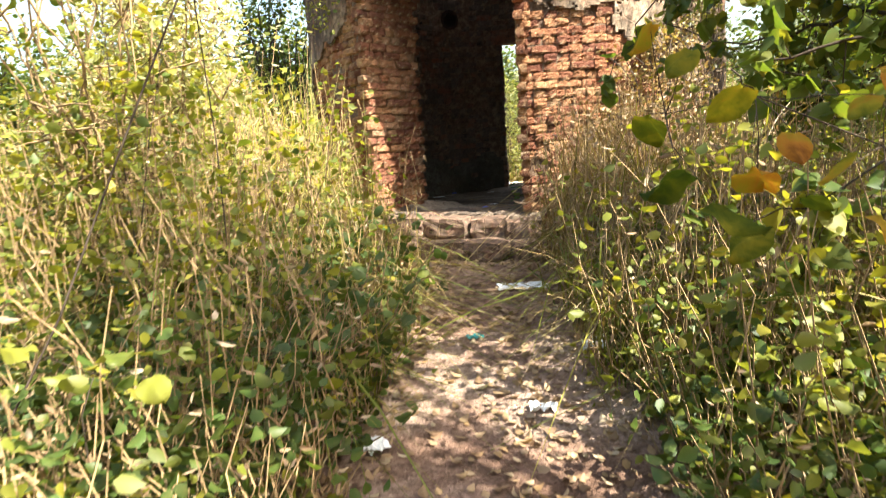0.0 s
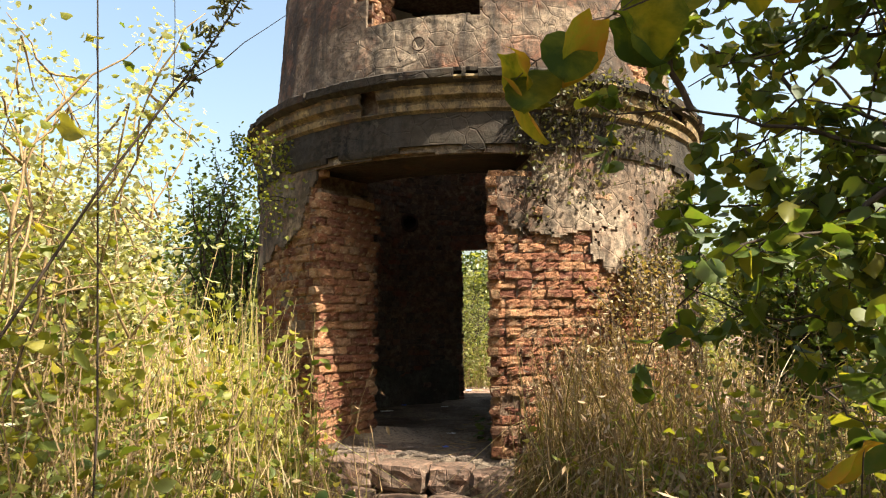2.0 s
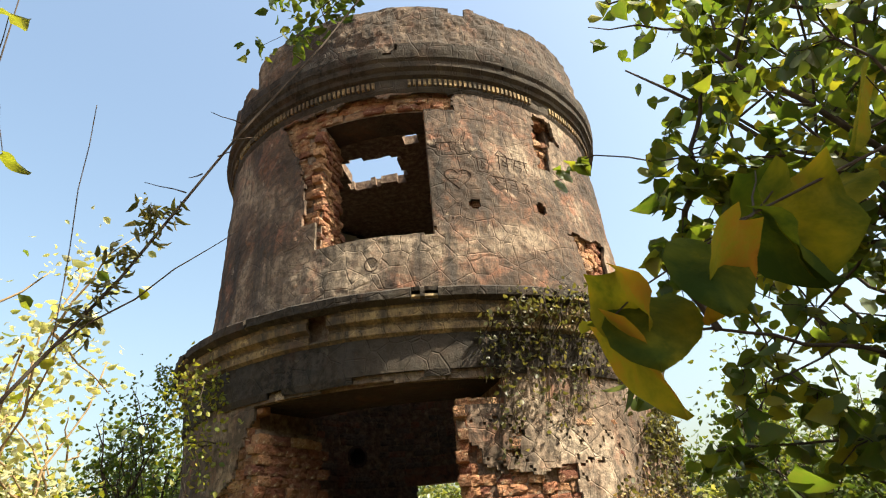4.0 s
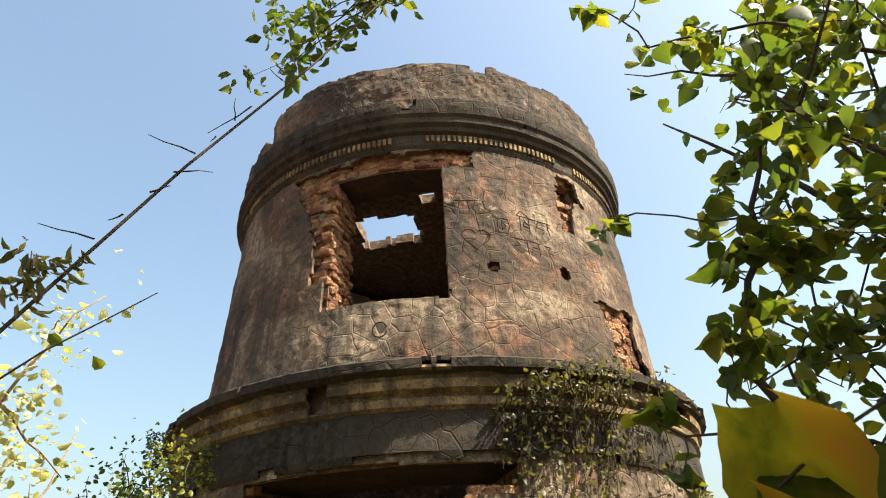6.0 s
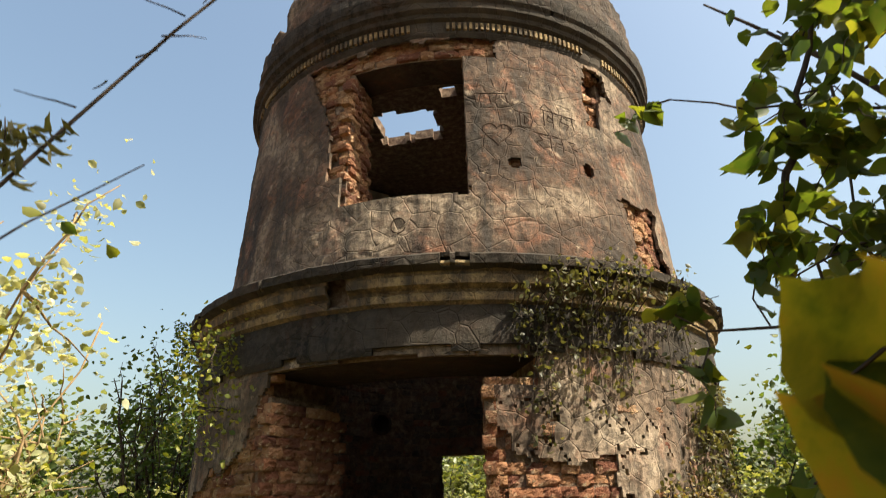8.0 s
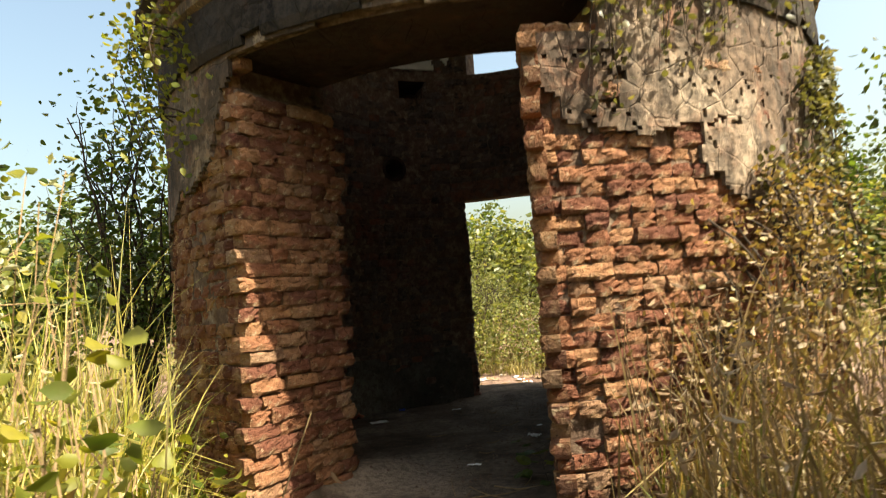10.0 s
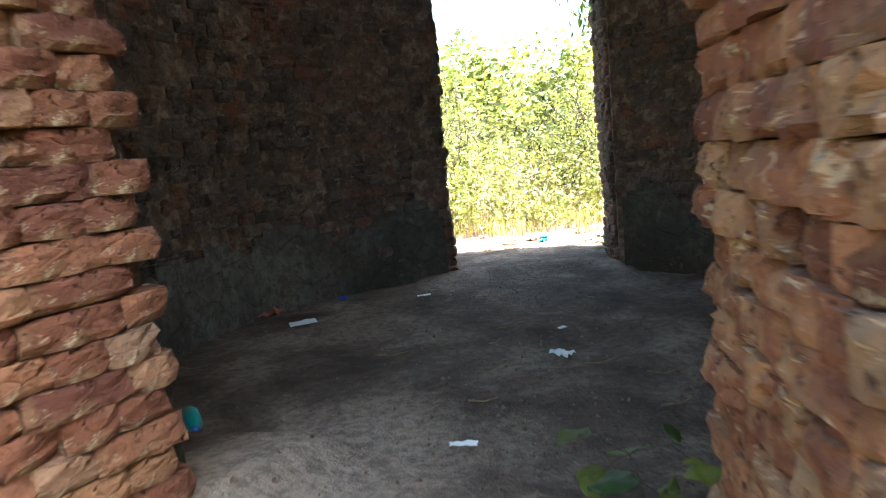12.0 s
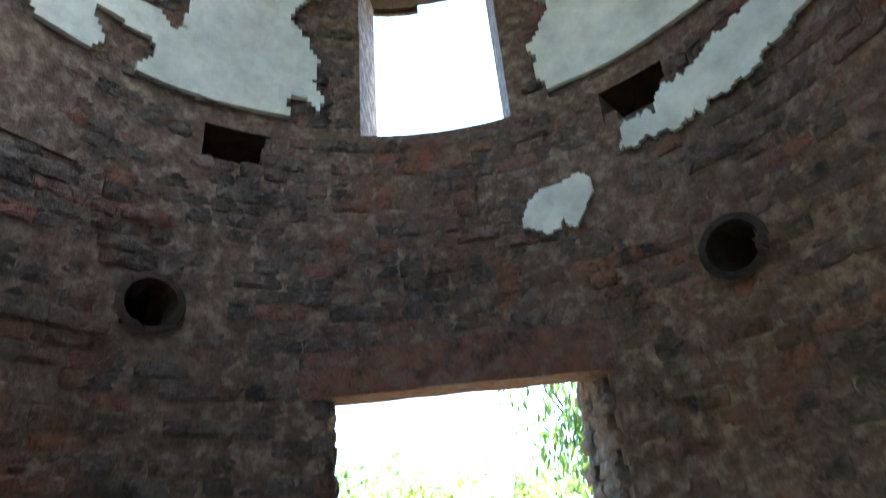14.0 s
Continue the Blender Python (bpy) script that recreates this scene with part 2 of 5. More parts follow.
BARK = mat_plain("grey-brown bark", (0.075, 0.055, 0.04), 0.9, 0.1, 0.5, 20)
PAPER = mat_plain("white litter paper", (0.78, 0.78, 0.76), 0.6, 0.3, 0.1)
PLASTIC_RED = mat_plain("orange-red wrapper", (0.55, 0.16, 0.08), 0.4, 0.4)
PLASTIC_BLUE = mat_plain("blue plastic", (0.03, 0.08, 0.5), 0.35, 0.5)
PLASTIC_TEAL = mat_plain("teal plastic", (0.03, 0.32, 0.30), 0.35, 0.5)

# ---- shared builders ----
RNG = np.random.default_rng(7)
R_OUT, R_IN = 2.51, 1.79
GROUND_Z = -0.62


def mesh(name, verts, faces, material, parent=None, label="", smooth=False):
    me = bpy.data.meshes.new(name)
    me.from_pydata([tuple(v) for v in verts], [], [tuple(int(i) for i in f) for f in faces])
    me.materials.append(material)
    if smooth:
        me.polygons.foreach_set("use_smooth", [True] * len(me.polygons))
    ob = new(name, me)
    if parent:
        ob.parent = parent
    if label:
        ob["label"] = label
    return ob


def empty(name, label, category, group="", kind="", at=(0, 0, 0)):
    ob = new(name)
    ob.location = at
    ob.empty_display_size = 0.1
    return tagged(ob, label, category, group, kind)


def nz(x, y, z=0.0, s=1.0):
    """Smooth noise, about -1 to 1."""
    return noise.noise(Vector((x * s, y * s, z * s)))


def fbm(x, y, z=0.0, s=1.0):
    return nz(x, y, z, s) + 0.5 * nz(x + 7.1, y, z, s * 2.1) + 0.25 * nz(x, y + 3.3, z, s * 4.3)


def ground_z(x, y):
    """Height of the open ground: it climbs to the tower and dips off the path."""
    z = GROUND_Z
    if y > -7.0:
        u = min(1.0, (y + 7.0) / 3.7)
        z = GROUND_Z + 0.36 * u * u * (3 - 2 * u)
    if y > 1.0:
        z = min(z + 0.3 * min(1, (y - 1) / 1.2), -0.02)
    far = max(0.0, math.hypot(x, y) - 9.0)
    z += 0.05 * fbm(x, y, 0, 0.6) * min(1, abs(x - path_x(y)) + 0.25) - 0.004 * far
    return z


def path_x(y):
    return 0.4 if y > -3 else 0.4 - 0.25 * (y + 3)


# ---- tower ----
tower = empty("tower", "ruined round two-storey brick tower with flaking plaster", "tower")


def ring(name, zs, r_out, r_in, openings, material, parent, n=120):
    """A solid round wall. openings: outer left and right angle, inner left and right angle, bottom, top."""
    cols = [(a, a) for a in np.linspace(-2.2, -2.2 + 2 * math.pi, n, endpoint=False)]
    for ol, orr, il, ir, zb, zt in openings:
        cols = [c for c in cols if not (min(ol, il) - 0.05 <= c[0] <= max(orr, ir) + 0.05)]
        cols += [(ol + (orr - ol) * k / 6, il + (ir - il) * k / 6) for k in range(7)]
    cols.sort()
    rows = sorted(set([round(z, 4) for z in zs] + [o[k] for o in openings for k in (4, 5)]))
    nc, nr = len(cols), len(rows)

    def solid(j, k):
        if not 0 <= k < nr - 1:
            return False
        a, b = cols[j % nc], cols[(j + 1) % nc]
        zm = (rows[k] + rows[k + 1]) / 2
        for ol, orr, il, ir, zb, zt in openings:
            if a[0] >= ol - 1e-6 and b[0] <= orr + 1e-6 and b[0] > a[0] and zb < zm < zt:
                return False
        return True

    verts = []
    for ao, ai in cols:
        for z in rows:
            verts += [(r_out(z) * math.sin(ao), -r_out(z) * math.cos(ao), z), (r_in(z) * math.sin(ai), -r_in(z) * math.cos(ai), z)]
    idx = lambda j, k, s: ((j % nc) * nr + k) * 2 + s
    faces, heads = [], []
    for j in range(nc):
        for k in range(nr - 1):
            if not solid(j, k):
                continue
            faces.append((idx(j, k, 0), idx(j + 1, k, 0), idx(j + 1, k + 1, 0), idx(j, k + 1, 0)))
            faces.append((idx(j, k, 1), idx(j, k + 1, 1), idx(j + 1, k + 1, 1), idx(j + 1, k, 1)))
            if not solid(j - 1, k):
                faces.append((idx(j, k, 0), idx(j, k + 1, 0), idx(j, k + 1, 1), idx(j, k, 1)))
            if not solid(j + 1, k):
                faces.append((idx(j + 1, k, 0), idx(j + 1, k, 1), idx(j + 1, k + 1, 1), idx(j + 1, k + 1, 0)))
            if not solid(j, k + 1):
                faces.append((idx(j, k + 1, 0), idx(j + 1, k + 1, 0), idx(j + 1, k + 1, 1), idx(j, k + 1, 1)))
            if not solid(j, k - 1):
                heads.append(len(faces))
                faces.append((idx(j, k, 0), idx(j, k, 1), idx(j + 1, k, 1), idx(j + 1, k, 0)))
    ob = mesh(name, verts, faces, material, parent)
    # faces under each opening are coloured dark in place of shade
    ob.data.materials.append(RECESS_DARK)
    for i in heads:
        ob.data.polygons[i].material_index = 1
    return ob


def ang(x, r):
    return math.asin(max(-1, min(1, x / r)))


def skin(name, prof, exposed, material, parent, label="", amp=0.012, step=0.045, thick=0.03, a0=-math.pi, a1=math.pi, rough_s=3.0, inside=False):
    """A plaster coat turned round the tower's axis along prof (radius, height), broken away where exposed() holds."""
    pts = []
    for (ra, za), (rb, zb) in zip(prof, prof[1:]):
        m = max(1, int(math.hypot(rb - ra, zb - za) / step))
        pts += [(ra + (rb - ra) * i / m, za + (zb - za) * i / m) for i in range(m)]
    pts.append(prof[-1])
    n = int((a1 - a0) * 2.3 / step)
    closed = a1 - a0 > 6.28
    verts, faces = [], []
    cnt = n if closed else n + 1
    for j in range(cnt):
        a = a0 + (a1 - a0) * j / n
        s, c = math.sin(a), -math.cos(a)
        for r, z in pts:
            d = amp * fbm(2.4 * s, 2.4 * c, z, rough_s) + amp * 0.5 * nz(s * 2.4, c * 2.4, z, 19)
            verts.append(((r + d) * s, (r + d) * c, z + 0.5 * amp * nz(s * 2, c * 2, z + 9, 5)))
    m = len(pts)
    for j in range(n):
        a = a0 + (a1 - a0) * (j + 0.5) / n
        for k in range(m - 1):
            if exposed(a, (pts[k][1] + pts[k + 1][1]) / 2):
                continue
            p, q = j * m, ((j + 1) % cnt) * m
            f = (p + k, q + k, q + k + 1, p + k + 1)
            faces.append(f[::-1] if inside else f)
    ob = mesh(name, verts, faces, material, parent, label, smooth=False)
    mod = ob.modifiers.new("thickness", "SOLIDIFY")
    mod.thickness, mod.offset = thick, -1
    return ob


# openings: front doorway, back doorway, upper windows
DOOR_L, DOOR_R, DOOR_TOP = -0.85, 0.66, 2.53
back = math.pi
LOWER_OPEN = [
    (ang(DOOR_L - 0.06, 2.46), ang(DOOR_R + 0.05, 2.46), ang(-0.66, 1.82), ang(0.67, 1.82), -0.02, 2.53),
]


def opening_at(mid, half_out, half_in, r_o, r_i, zb, zt):
    return (mid - ang(half_out, r_o), mid + ang(half_out, r_o), mid - ang(half_in, r_i), mid + ang(half_in, r_i), zb, zt)


BACK_DOOR = (math.pi - ang(0.64, 2.46), math.pi + ang(0.82, 2.46), math.pi - ang(0.68, 1.82), math.pi + ang(0.60, 1.82), 0.0, 2.42)
LOWER_OPEN.append(BACK_DOOR)
UP_R = lambda z: 2.29 - 0.06 * (z - 4.48)
WIN_F = (ang(-0.47, 2.27), ang(0.58, 2.27), ang(-0.42, 1.78), ang(0.50, 1.78), 3.86, 5.30)
WIN_B = opening_at(math.pi, 0.42, 0.42, 2.27, 1.78, 3.74, 5.15)
WIN_R = opening_at(0.88, 0.10, 0.14, 2.27, 1.78, 5.18, 5.42)
IN_HOLES = [(math.pi + 0.77, 2.63, 0.11), (math.pi - 0.735, 2.60, 0.11)]
SOCKETS = [math.pi + 0.60, math.pi - 0.60, math.pi + 1.15, math.pi - 1.2]
HOLE_OPEN = [(a - 0.045, a + 0.045, a - 0.06, a + 0.06, z - 0.10, z + 0.10) for a, z, r in IN_HOLES]
SOCKET_OPEN = [(a - 0.07, a + 0.07, a - 0.095, a + 0.095, 3.46, 3.67) for a in SOCKETS]
# empty pockets of the lost lintel, on both sides of the door head
D0 = LOWER_OPEN[0]
POCKETS = [(ang(-1.02, 2.46), D0[0], D0[2] - 0.05, D0[2], 2.36, 2.53), (D0[1], ang(1.02, 2.46), D0[3], D0[3] + 0.05, 2.36, 2.53)]
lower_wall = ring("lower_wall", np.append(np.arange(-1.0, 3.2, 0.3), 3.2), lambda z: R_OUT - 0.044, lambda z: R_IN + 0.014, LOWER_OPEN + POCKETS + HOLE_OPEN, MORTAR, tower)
upper_wall = ring("upper_wall", np.arange(3.2, 6.0, 0.3), lambda z: UP_R(z) - 0.09, lambda z: R_IN + 0.014, [WIN_F, WIN_B, WIN_R] + SOCKET_OPEN, MORTAR, tower)


def piece(x, table):
    """Straight-line steps through a table of pairs."""
    return float(np.interp(x, [t[0] for t in table], [t[1] for t in table]))


def wrap(a):
    return (a + math.pi) % (2 * math.pi) - math.pi


def in_open(a, z, o, grow=0.0):
    for b in (a, a + 2 * math.pi):
        if o[0] - grow < b < o[1] + grow and o[4] - grow < z < o[5] + grow * 2:
            return True
    return False


def bare_low(a, z):
    """Where the lower coat has fallen off."""
    a = wrap(a)
    x = R_OUT * math.sin(a)
    w = 0.11 * fbm(a * 2.5, z, 4.0, 2.6)
    if abs(a) > 1.5:
        return in_open(a, z, BACK_DOOR, 0.06 + abs(w))
    if -0.93 + w * 0.5 < x < 1.04 + w * 0.5 and 2.0 < z < 2.54 + 0.2 * w and x < 0.66:
        return True
    if DOOR_L < x < DOOR_R and z < 2.54:
        return True
    if x > 0:
        top = piece(x, [(0.66, 2.22), (0.72, 2.0), (0.95, 1.86), (1.3, 1.90), (1.55, 1.72), (1.75, 1.45), (2.0, 1.3), (2.3, 0.9), (2.5, 0.5)])
        if 1.75 < z < 2.25 and x > 0.75 and abs(fbm(a * 3, z, 7.0, 3.1)) < 0.022:
            return True
        return z < top + 1.4 * w or (0.66 < x < 1.02 and 2.34 < z < 2.54)
    top = piece(x, [(-2.5, 1.0), (-2.0, 1.75), (-1.15, 1.95), (-1.02, 2.40), (-0.85, 2.5)])
    return z < top + w


def bare_up(a, z):
    """Where the upper coat has fallen off."""
    a = wrap(a)
    x = UP_R(z) * math.sin(a)
    w = 0.10 * fbm(a * 2.3, z, 9.0, 3.0)
    if abs(a) > 1.9:
        return in_open(a, z, WIN_B, 0.04 + w)
    if in_open(a, z, WIN_F, 0.0):
        return True
    if piece(z, [(4.1, -0.56), (4.7, -0.66), (5.3, -0.90)]) + w < x < -0.40 and 4.15 < z < 5.50 + w:
        return True
    if -0.47 + 0.4 * w < x < -0.40 and z > 3.9 and z < 4.4:
        return True
    if -0.62 + w < x < 0.85 + w and 5.27 < z < 5.46 + w:
        return True
    if in_open(a, z, WIN_R, 0.02 + 0.4 * w) or (0.77 + 0.5 * w < a < 0.86 + 0.4 * w and 4.72 < z < 5.3):
        return True
    if piece(z, [(3.4, 1.02), (3.65, 0.98), (4.05, 0.88)]) + w < a < 1.16 + w and 3.42 < z < 4.05 + w:
        return True
    for ca, cz in ((0.427, 4.16), (0.735, 4.215)):
        if (wrap(a - ca) * 2.3) ** 2 + (z - cz) ** 2 < 0.0036 + 0.02 * w:
            return True
    return (x - 0.55) ** 2 + (z - 3.90) ** 2 < 0.004 + 0.03 * w * abs(w) * 10


# plaster coats and mouldings
skin("plaster", [(R_OUT, 0.3), (R_OUT, 2.64)], bare_low, PLASTER_LOW, tower, "cracked plaster over the lower storey", amp=0.014, step=0.022, a0=-1.55, a1=1.55)
skin("rear_plaster", [(R_OUT, -0.5), (R_OUT, 2.64)], bare_low, PLASTER, tower, amp=0.014, step=0.09, a0=1.55, a1=2 * math.pi - 1.55)
skin("band", [(R_OUT + 0.02, 2.55), (R_OUT + 0.035, 2.60), (R_OUT + 0.03, 2.90)], lambda a, z: z < 2.58 + 0.05 * fbm(a * 3, 1, 2, 2.5), BAND, tower, "stained plaster band over the doorway, darkened for shade", amp=0.010)


def broken_cornice(a, z):
    a = wrap(a)
    return (abs(a + 0.13) < 0.028 and z > 2.9) or (z > 3.14 and fbm(a * 4, 3.0, 1.0, 1.6) > 0.25) or (0.95 < a < 1.15 and z > 3.0)


skin("cornice", [(2.53, 2.87), (2.57, 2.90), (2.575, 2.955), (2.55, 2.965), (2.56, 2.985), (2.61, 3.01), (2.62, 3.07), (2.59, 3.08), (2.60, 3.10), (2.66, 3.14), (2.665, 3.20)], broken_cornice, OCHRE, tower, "ochre moulded cornice between the storeys", amp=0.006, step=0.03)
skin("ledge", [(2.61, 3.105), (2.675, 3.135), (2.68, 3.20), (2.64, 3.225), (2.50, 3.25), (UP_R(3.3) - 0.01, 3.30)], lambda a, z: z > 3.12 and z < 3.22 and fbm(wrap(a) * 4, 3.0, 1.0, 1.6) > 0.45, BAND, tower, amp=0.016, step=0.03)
skin("upper_plaster", [(UP_R(3.22), 3.22), (UP_R(5.62), 5.62)], bare_up, PLASTER, tower, "weathered plaster of the tapering upper storey", amp=0.014, step=0.022, a0=-1.6, a1=1.6)
skin("rear_upper_plaster", [(UP_R(3.22), 3.22), (UP_R(5.62), 5.62)], bare_up, PLASTER, tower, amp=0.014, step=0.09, a0=1.6, a1=2 * math.pi - 1.6)


def broken_top(a, z):
    a = wrap(a)
    gone = fbm(a * 2.2, z * 0.5, 5.0, 1.7)
    return (-2.2 < a < -0.62 and z > 6.28 + 0.12 * fbm(a * 3, 1, 2, 2)) or (z > 5.95 and gone > 0.75) or (z > 6.62 + 0.05 * fbm(a * 2.0, 0.5, 8.0, 2.2)) or (abs(a - 0.46) < 0.03 + 0.03 * fbm(z * 3, a * 2, 1.0, 2.0) and z > 6.52)


skin("top_cornice", [(UP_R(5.5), 5.48), (UP_R(5.5) + 0.02, 5.52), (UP_R(5.5) + 0.025, 5.64), (2.29, 5.66), (2.30, 5.70), (2.34, 5.73), (2.345, 5.79), (2.37, 5.82), (2.385, 5.90), (2.385, 5.99), (2.32, 6.04)], lambda a, z: in_open(a, z, WIN_F, 0.0) or (fbm(a * 3, 2, z, 1.5) > 0.62 and z > 5.8) or (-2.2 < wrap(a) < -0.72 + 0.1 * fbm(a, z, 1, 3) and z > 5.76 + 0.1 * fbm(a * 2, z, 3, 2)), BAND, tower, "blackened top cornice with dentils", amp=0.008, step=0.03)
skin("parapet", [(2.31, 5.95), (2.27, 6.64), (2.20, 6.68), (1.9, 6.68), (1.86, 5.95)], broken_top, PARAPET, tower, "crumbling parapet of the tower", amp=0.025, step=0.03, thick=0.05)
n_dent = 150
dv, df = [], []
for i in range(n_dent):
    a = -1.7 + 3.4 * i / n_dent
    if noise.noise(Vector((a * 4, 0, 0))) > 0.35:
        continue
    s, c = math.sin(a), -math.cos(a)
    for r in (2.24, 2.275):
        for dz in (5.545, 5.615):
            for da in (-0.006, 0.006):
                dv.append((r * math.sin(a + da), -r * math.cos(a + da), dz))
    b = len(dv) - 8
    df += [(b, b + 1, b + 3, b + 2), (b + 4, b + 6, b + 7, b + 5), (b, b + 4, b + 5, b + 1), (b + 2, b + 3, b + 7, b + 6), (b, b + 2, b + 6, b + 4), (b + 1, b + 5, b + 7, b + 3)]
tagged(mesh("dentil_course", dv, df, OCHRE, tower), kind="stuff")

# roof slab over the shaft, fallen in at the middle
rv, rf, keyed = [], [], {}
RS = 0.06


def roof_hole(x, y):
    w = 0.07 * fbm(x, y, 2.0, 4.0)
    return (-0.88 + w < x < -0.12 + w and -0.48 + w < y < 0.16 + w) or (0.06 < x < 0.25 and -0.86 < y < -0.68) or (-0.02 < x < 0.08 and -0.44 < y < -0.39)


for i in range(-37, 37):
    for k in range(-37, 37):
        x, y = (i + 0.5) * RS, (k + 0.5) * RS
        if math.hypot(x, y) > 2.15 or roof_hole(x, y):
            continue
        q = []
        for c in ((i, k), (i + 1, k), (i + 1, k + 1), (i, k + 1)):
            if c not in keyed:
                keyed[c] = len(rv)
                rv.append((c[0] * RS, c[1] * RS, 6.0 + 0.02 * fbm(c[0] * RS, c[1] * RS, 0, 4)))
            q.append(keyed[c])
        rf.append(tuple(q))
roof = mesh("roof", rv, rf, MORTAR, tower)
mod = roof.modifiers.new("thickness", "SOLIDIFY")
mod.thickness, mod.offset = 0.13, 1


# ---- brickwork ----
def brick_mesh(seed, ln, ht, dp):
    """One worn brick, its face towards -y, centred on its face."""
    g = np.random.default_rng(seed)
    nx, nk = (7, 5) if ln > 0.15 else (5, 5)
    xs, zs = np.linspace(-0.5, 0.5, nx) * ln, np.linspace(-0.5, 0.5, nk) * ht
    v, f = [], []
    for i in range(nx):
        for k in range(nk):
            ends, sides = i in (0, nx - 1), k in (0, nk - 1)
            lump = 0.017 * nz(xs[i] + seed, zs[k], seed, 12) + 0.008 * nz(xs[i], zs[k] + seed, 0, 33)
            y = lump + g.normal(0, 0.0018) + (abs(g.normal(0.009, 0.007)) if ends or sides else 0.0) + (abs(g.normal(0.008, 0.008)) if ends and sides else 0.0)
            sh = 0.97 if ends and sides else 1.0
            v.append((xs[i] * sh + (0.006 * nz(zs[k] * 9, seed, i) if ends else g.normal(0, 0.003)), y, zs[k] * sh + 0.006 * nz(xs[i] * 9, seed, k + 0.5)))
    for i in range(nx - 1):
        for k in range(nk - 1):
            f.append((i * nk + k, (i + 1) * nk + k, (i + 1) * nk + k + 1, i * nk + k + 1))
    rim = [i * nk for i in range(nx)] + [(nx - 1) * nk + k for k in range(1, nk)] + [i * nk + nk - 1 for i in range(nx - 2, -1, -1)] + [k for k in range(nk - 2, 0, -1)]
    base = len(v)
    for r in rim:
        v.append((v[r][0], dp, v[r][2]))
    for i in range(len(rim)):
        j = (i + 1) % len(rim)
        f.append((rim[i], base + i, base + j, rim[j]))
    return v, f


COURSE, BRICK_L = 0.077, 0.225
KINDS = [brick_mesh(40 + i, BRICK_L - 0.002 if i < 10 else 0.120, COURSE - 0.001, 0.09) for i in range(16)]
KIND_ME = []
for i, (v, f) in enumerate(KINDS):
    me = bpy.data.meshes.new("brick")
    me.from_pydata(v, [], f)
    me.materials.append(BRICK)
    KIND_ME.append(me)
single, joined = [], {"brickwork": ([], []), "inner_brickwork": ([], []), "upper_brickwork": ([], [])}


def lay(kind, p, tang, out, key, near):
    """Puts a brick at p; tang and out are unit vectors in plan."""
    tilt = random.gauss(0, 0.012)
    t3, o3 = Vector((tang[0], tang[1], tilt)).normalized(), Vector((out[0], out[1], random.gauss(0, 0.03))).normalized()
    up = t3.cross(-o3)
    up = up if up.z > 0 else -up
    if near:
        single.append((kind, Matrix(((t3.x, -o3.x, up.x, p[0]), (t3.y, -o3.y, up.y, p[1]), (t3.z, -o3.z, up.z, p[2]), (0, 0, 0, 1)))))
        return
    v, f = KINDS[kind]
    V, F = joined[key]
    b = len(V)
    for x, y, z in v:
        V.append((p[0] + t3.x * x - o3.x * y + up.x * z, p[1] + t3.y * x - o3.y * y + up.y * z, p[2] + t3.z * x - o3.z * y + up.z * z))
    F.extend([tuple(b + i for i in q) for q in f])


def pick(header):
    return random.randrange(10, 16) if header else random.randrange(0, 10)


def course_round(z, r, key, test, near_test, sign=1, a0=-math.pi, a1=math.pi, shift=0.06):
    """One course of bricks round the axis; sign 1 faces out, -1 faces in."""
    row = int(round(z / COURSE))
    a = a0 + (shift if row % 2 else 0.0)
    header = row % 2 == 0
    while a < a1:
        hd = header if random.random() < 0.75 else not header
        ln = 0.121 if hd else BRICK_L
        mid = a + ln / r / 2
        a += ln / r
        if not test(mid, z, ln / r / 2):
            continue
        if random.random() < 0.015:
            continue
        rr = r + (random.gauss(-0.004, 0.011) - (0.014 if random.random() < 0.10 else 0.0)) * sign + 0.012 * fbm(mid * 2, z, 1.0, 2.5)
        s, c = math.sin(mid), -math.cos(mid)
        lay(pick(hd), (rr * s, rr * c, z), (-c * sign, s * sign), (s * sign, c * sign), key, near_test(mid, z))


def front_test(a, z, h):
    x0, x1 = R_OUT * math.sin(a - h), R_OUT * math.sin(a + h)
    if abs(a) < 1.5 and x1 > DOOR_L - 0.02 + 0.02 * nz(1, z, 0, 9) and x0 < DOOR_R + 0.01 and z < 2.54:
        return False
    if -0.97 < R_OUT * math.sin(a) < 1.02 and 2.36 < z < 2.6:
        return False
    return abs(a) < 1.5 and (bare_low(a, z) or bare_low(a, z + 0.1) or bare_low(a + 0.05, z) or bare_low(a - 0.05, z) or bare_low(a, z - 0.1))


for k in range(-6, 34):
    z = (k + 0.5) * COURSE
    split = ang(DOOR_R + 0.014, R_OUT) if z < 2.4 else 0.0
    course_round(z, R_OUT - 0.018, "brickwork", front_test, lambda a, z: False, a0=-1.5, a1=split)
    course_round(z, R_OUT - 0.018, "brickwork", front_test, lambda a, z: 0.2 < a < 0.72 and 0.25 < z < 1.9, a0=split, a1=1.5, shift=0.0)

for k in range(43, 73):
    z = (k + 0.5) * COURSE
    course_round(z, UP_R(z) - 0.05, "upper_brickwork", lambda a, z, h: not any(in_open(a + d, z, o, 0.0) for d in (-h, 0, h) for o in (WIN_F, WIN_R)) and any(bare_up(a + d, z + e) for d in (-0.06, 0, 0.06) for e in (-0.06, 0, 0.06)), lambda a, z: False, a0=-1.2, a1=1.4)



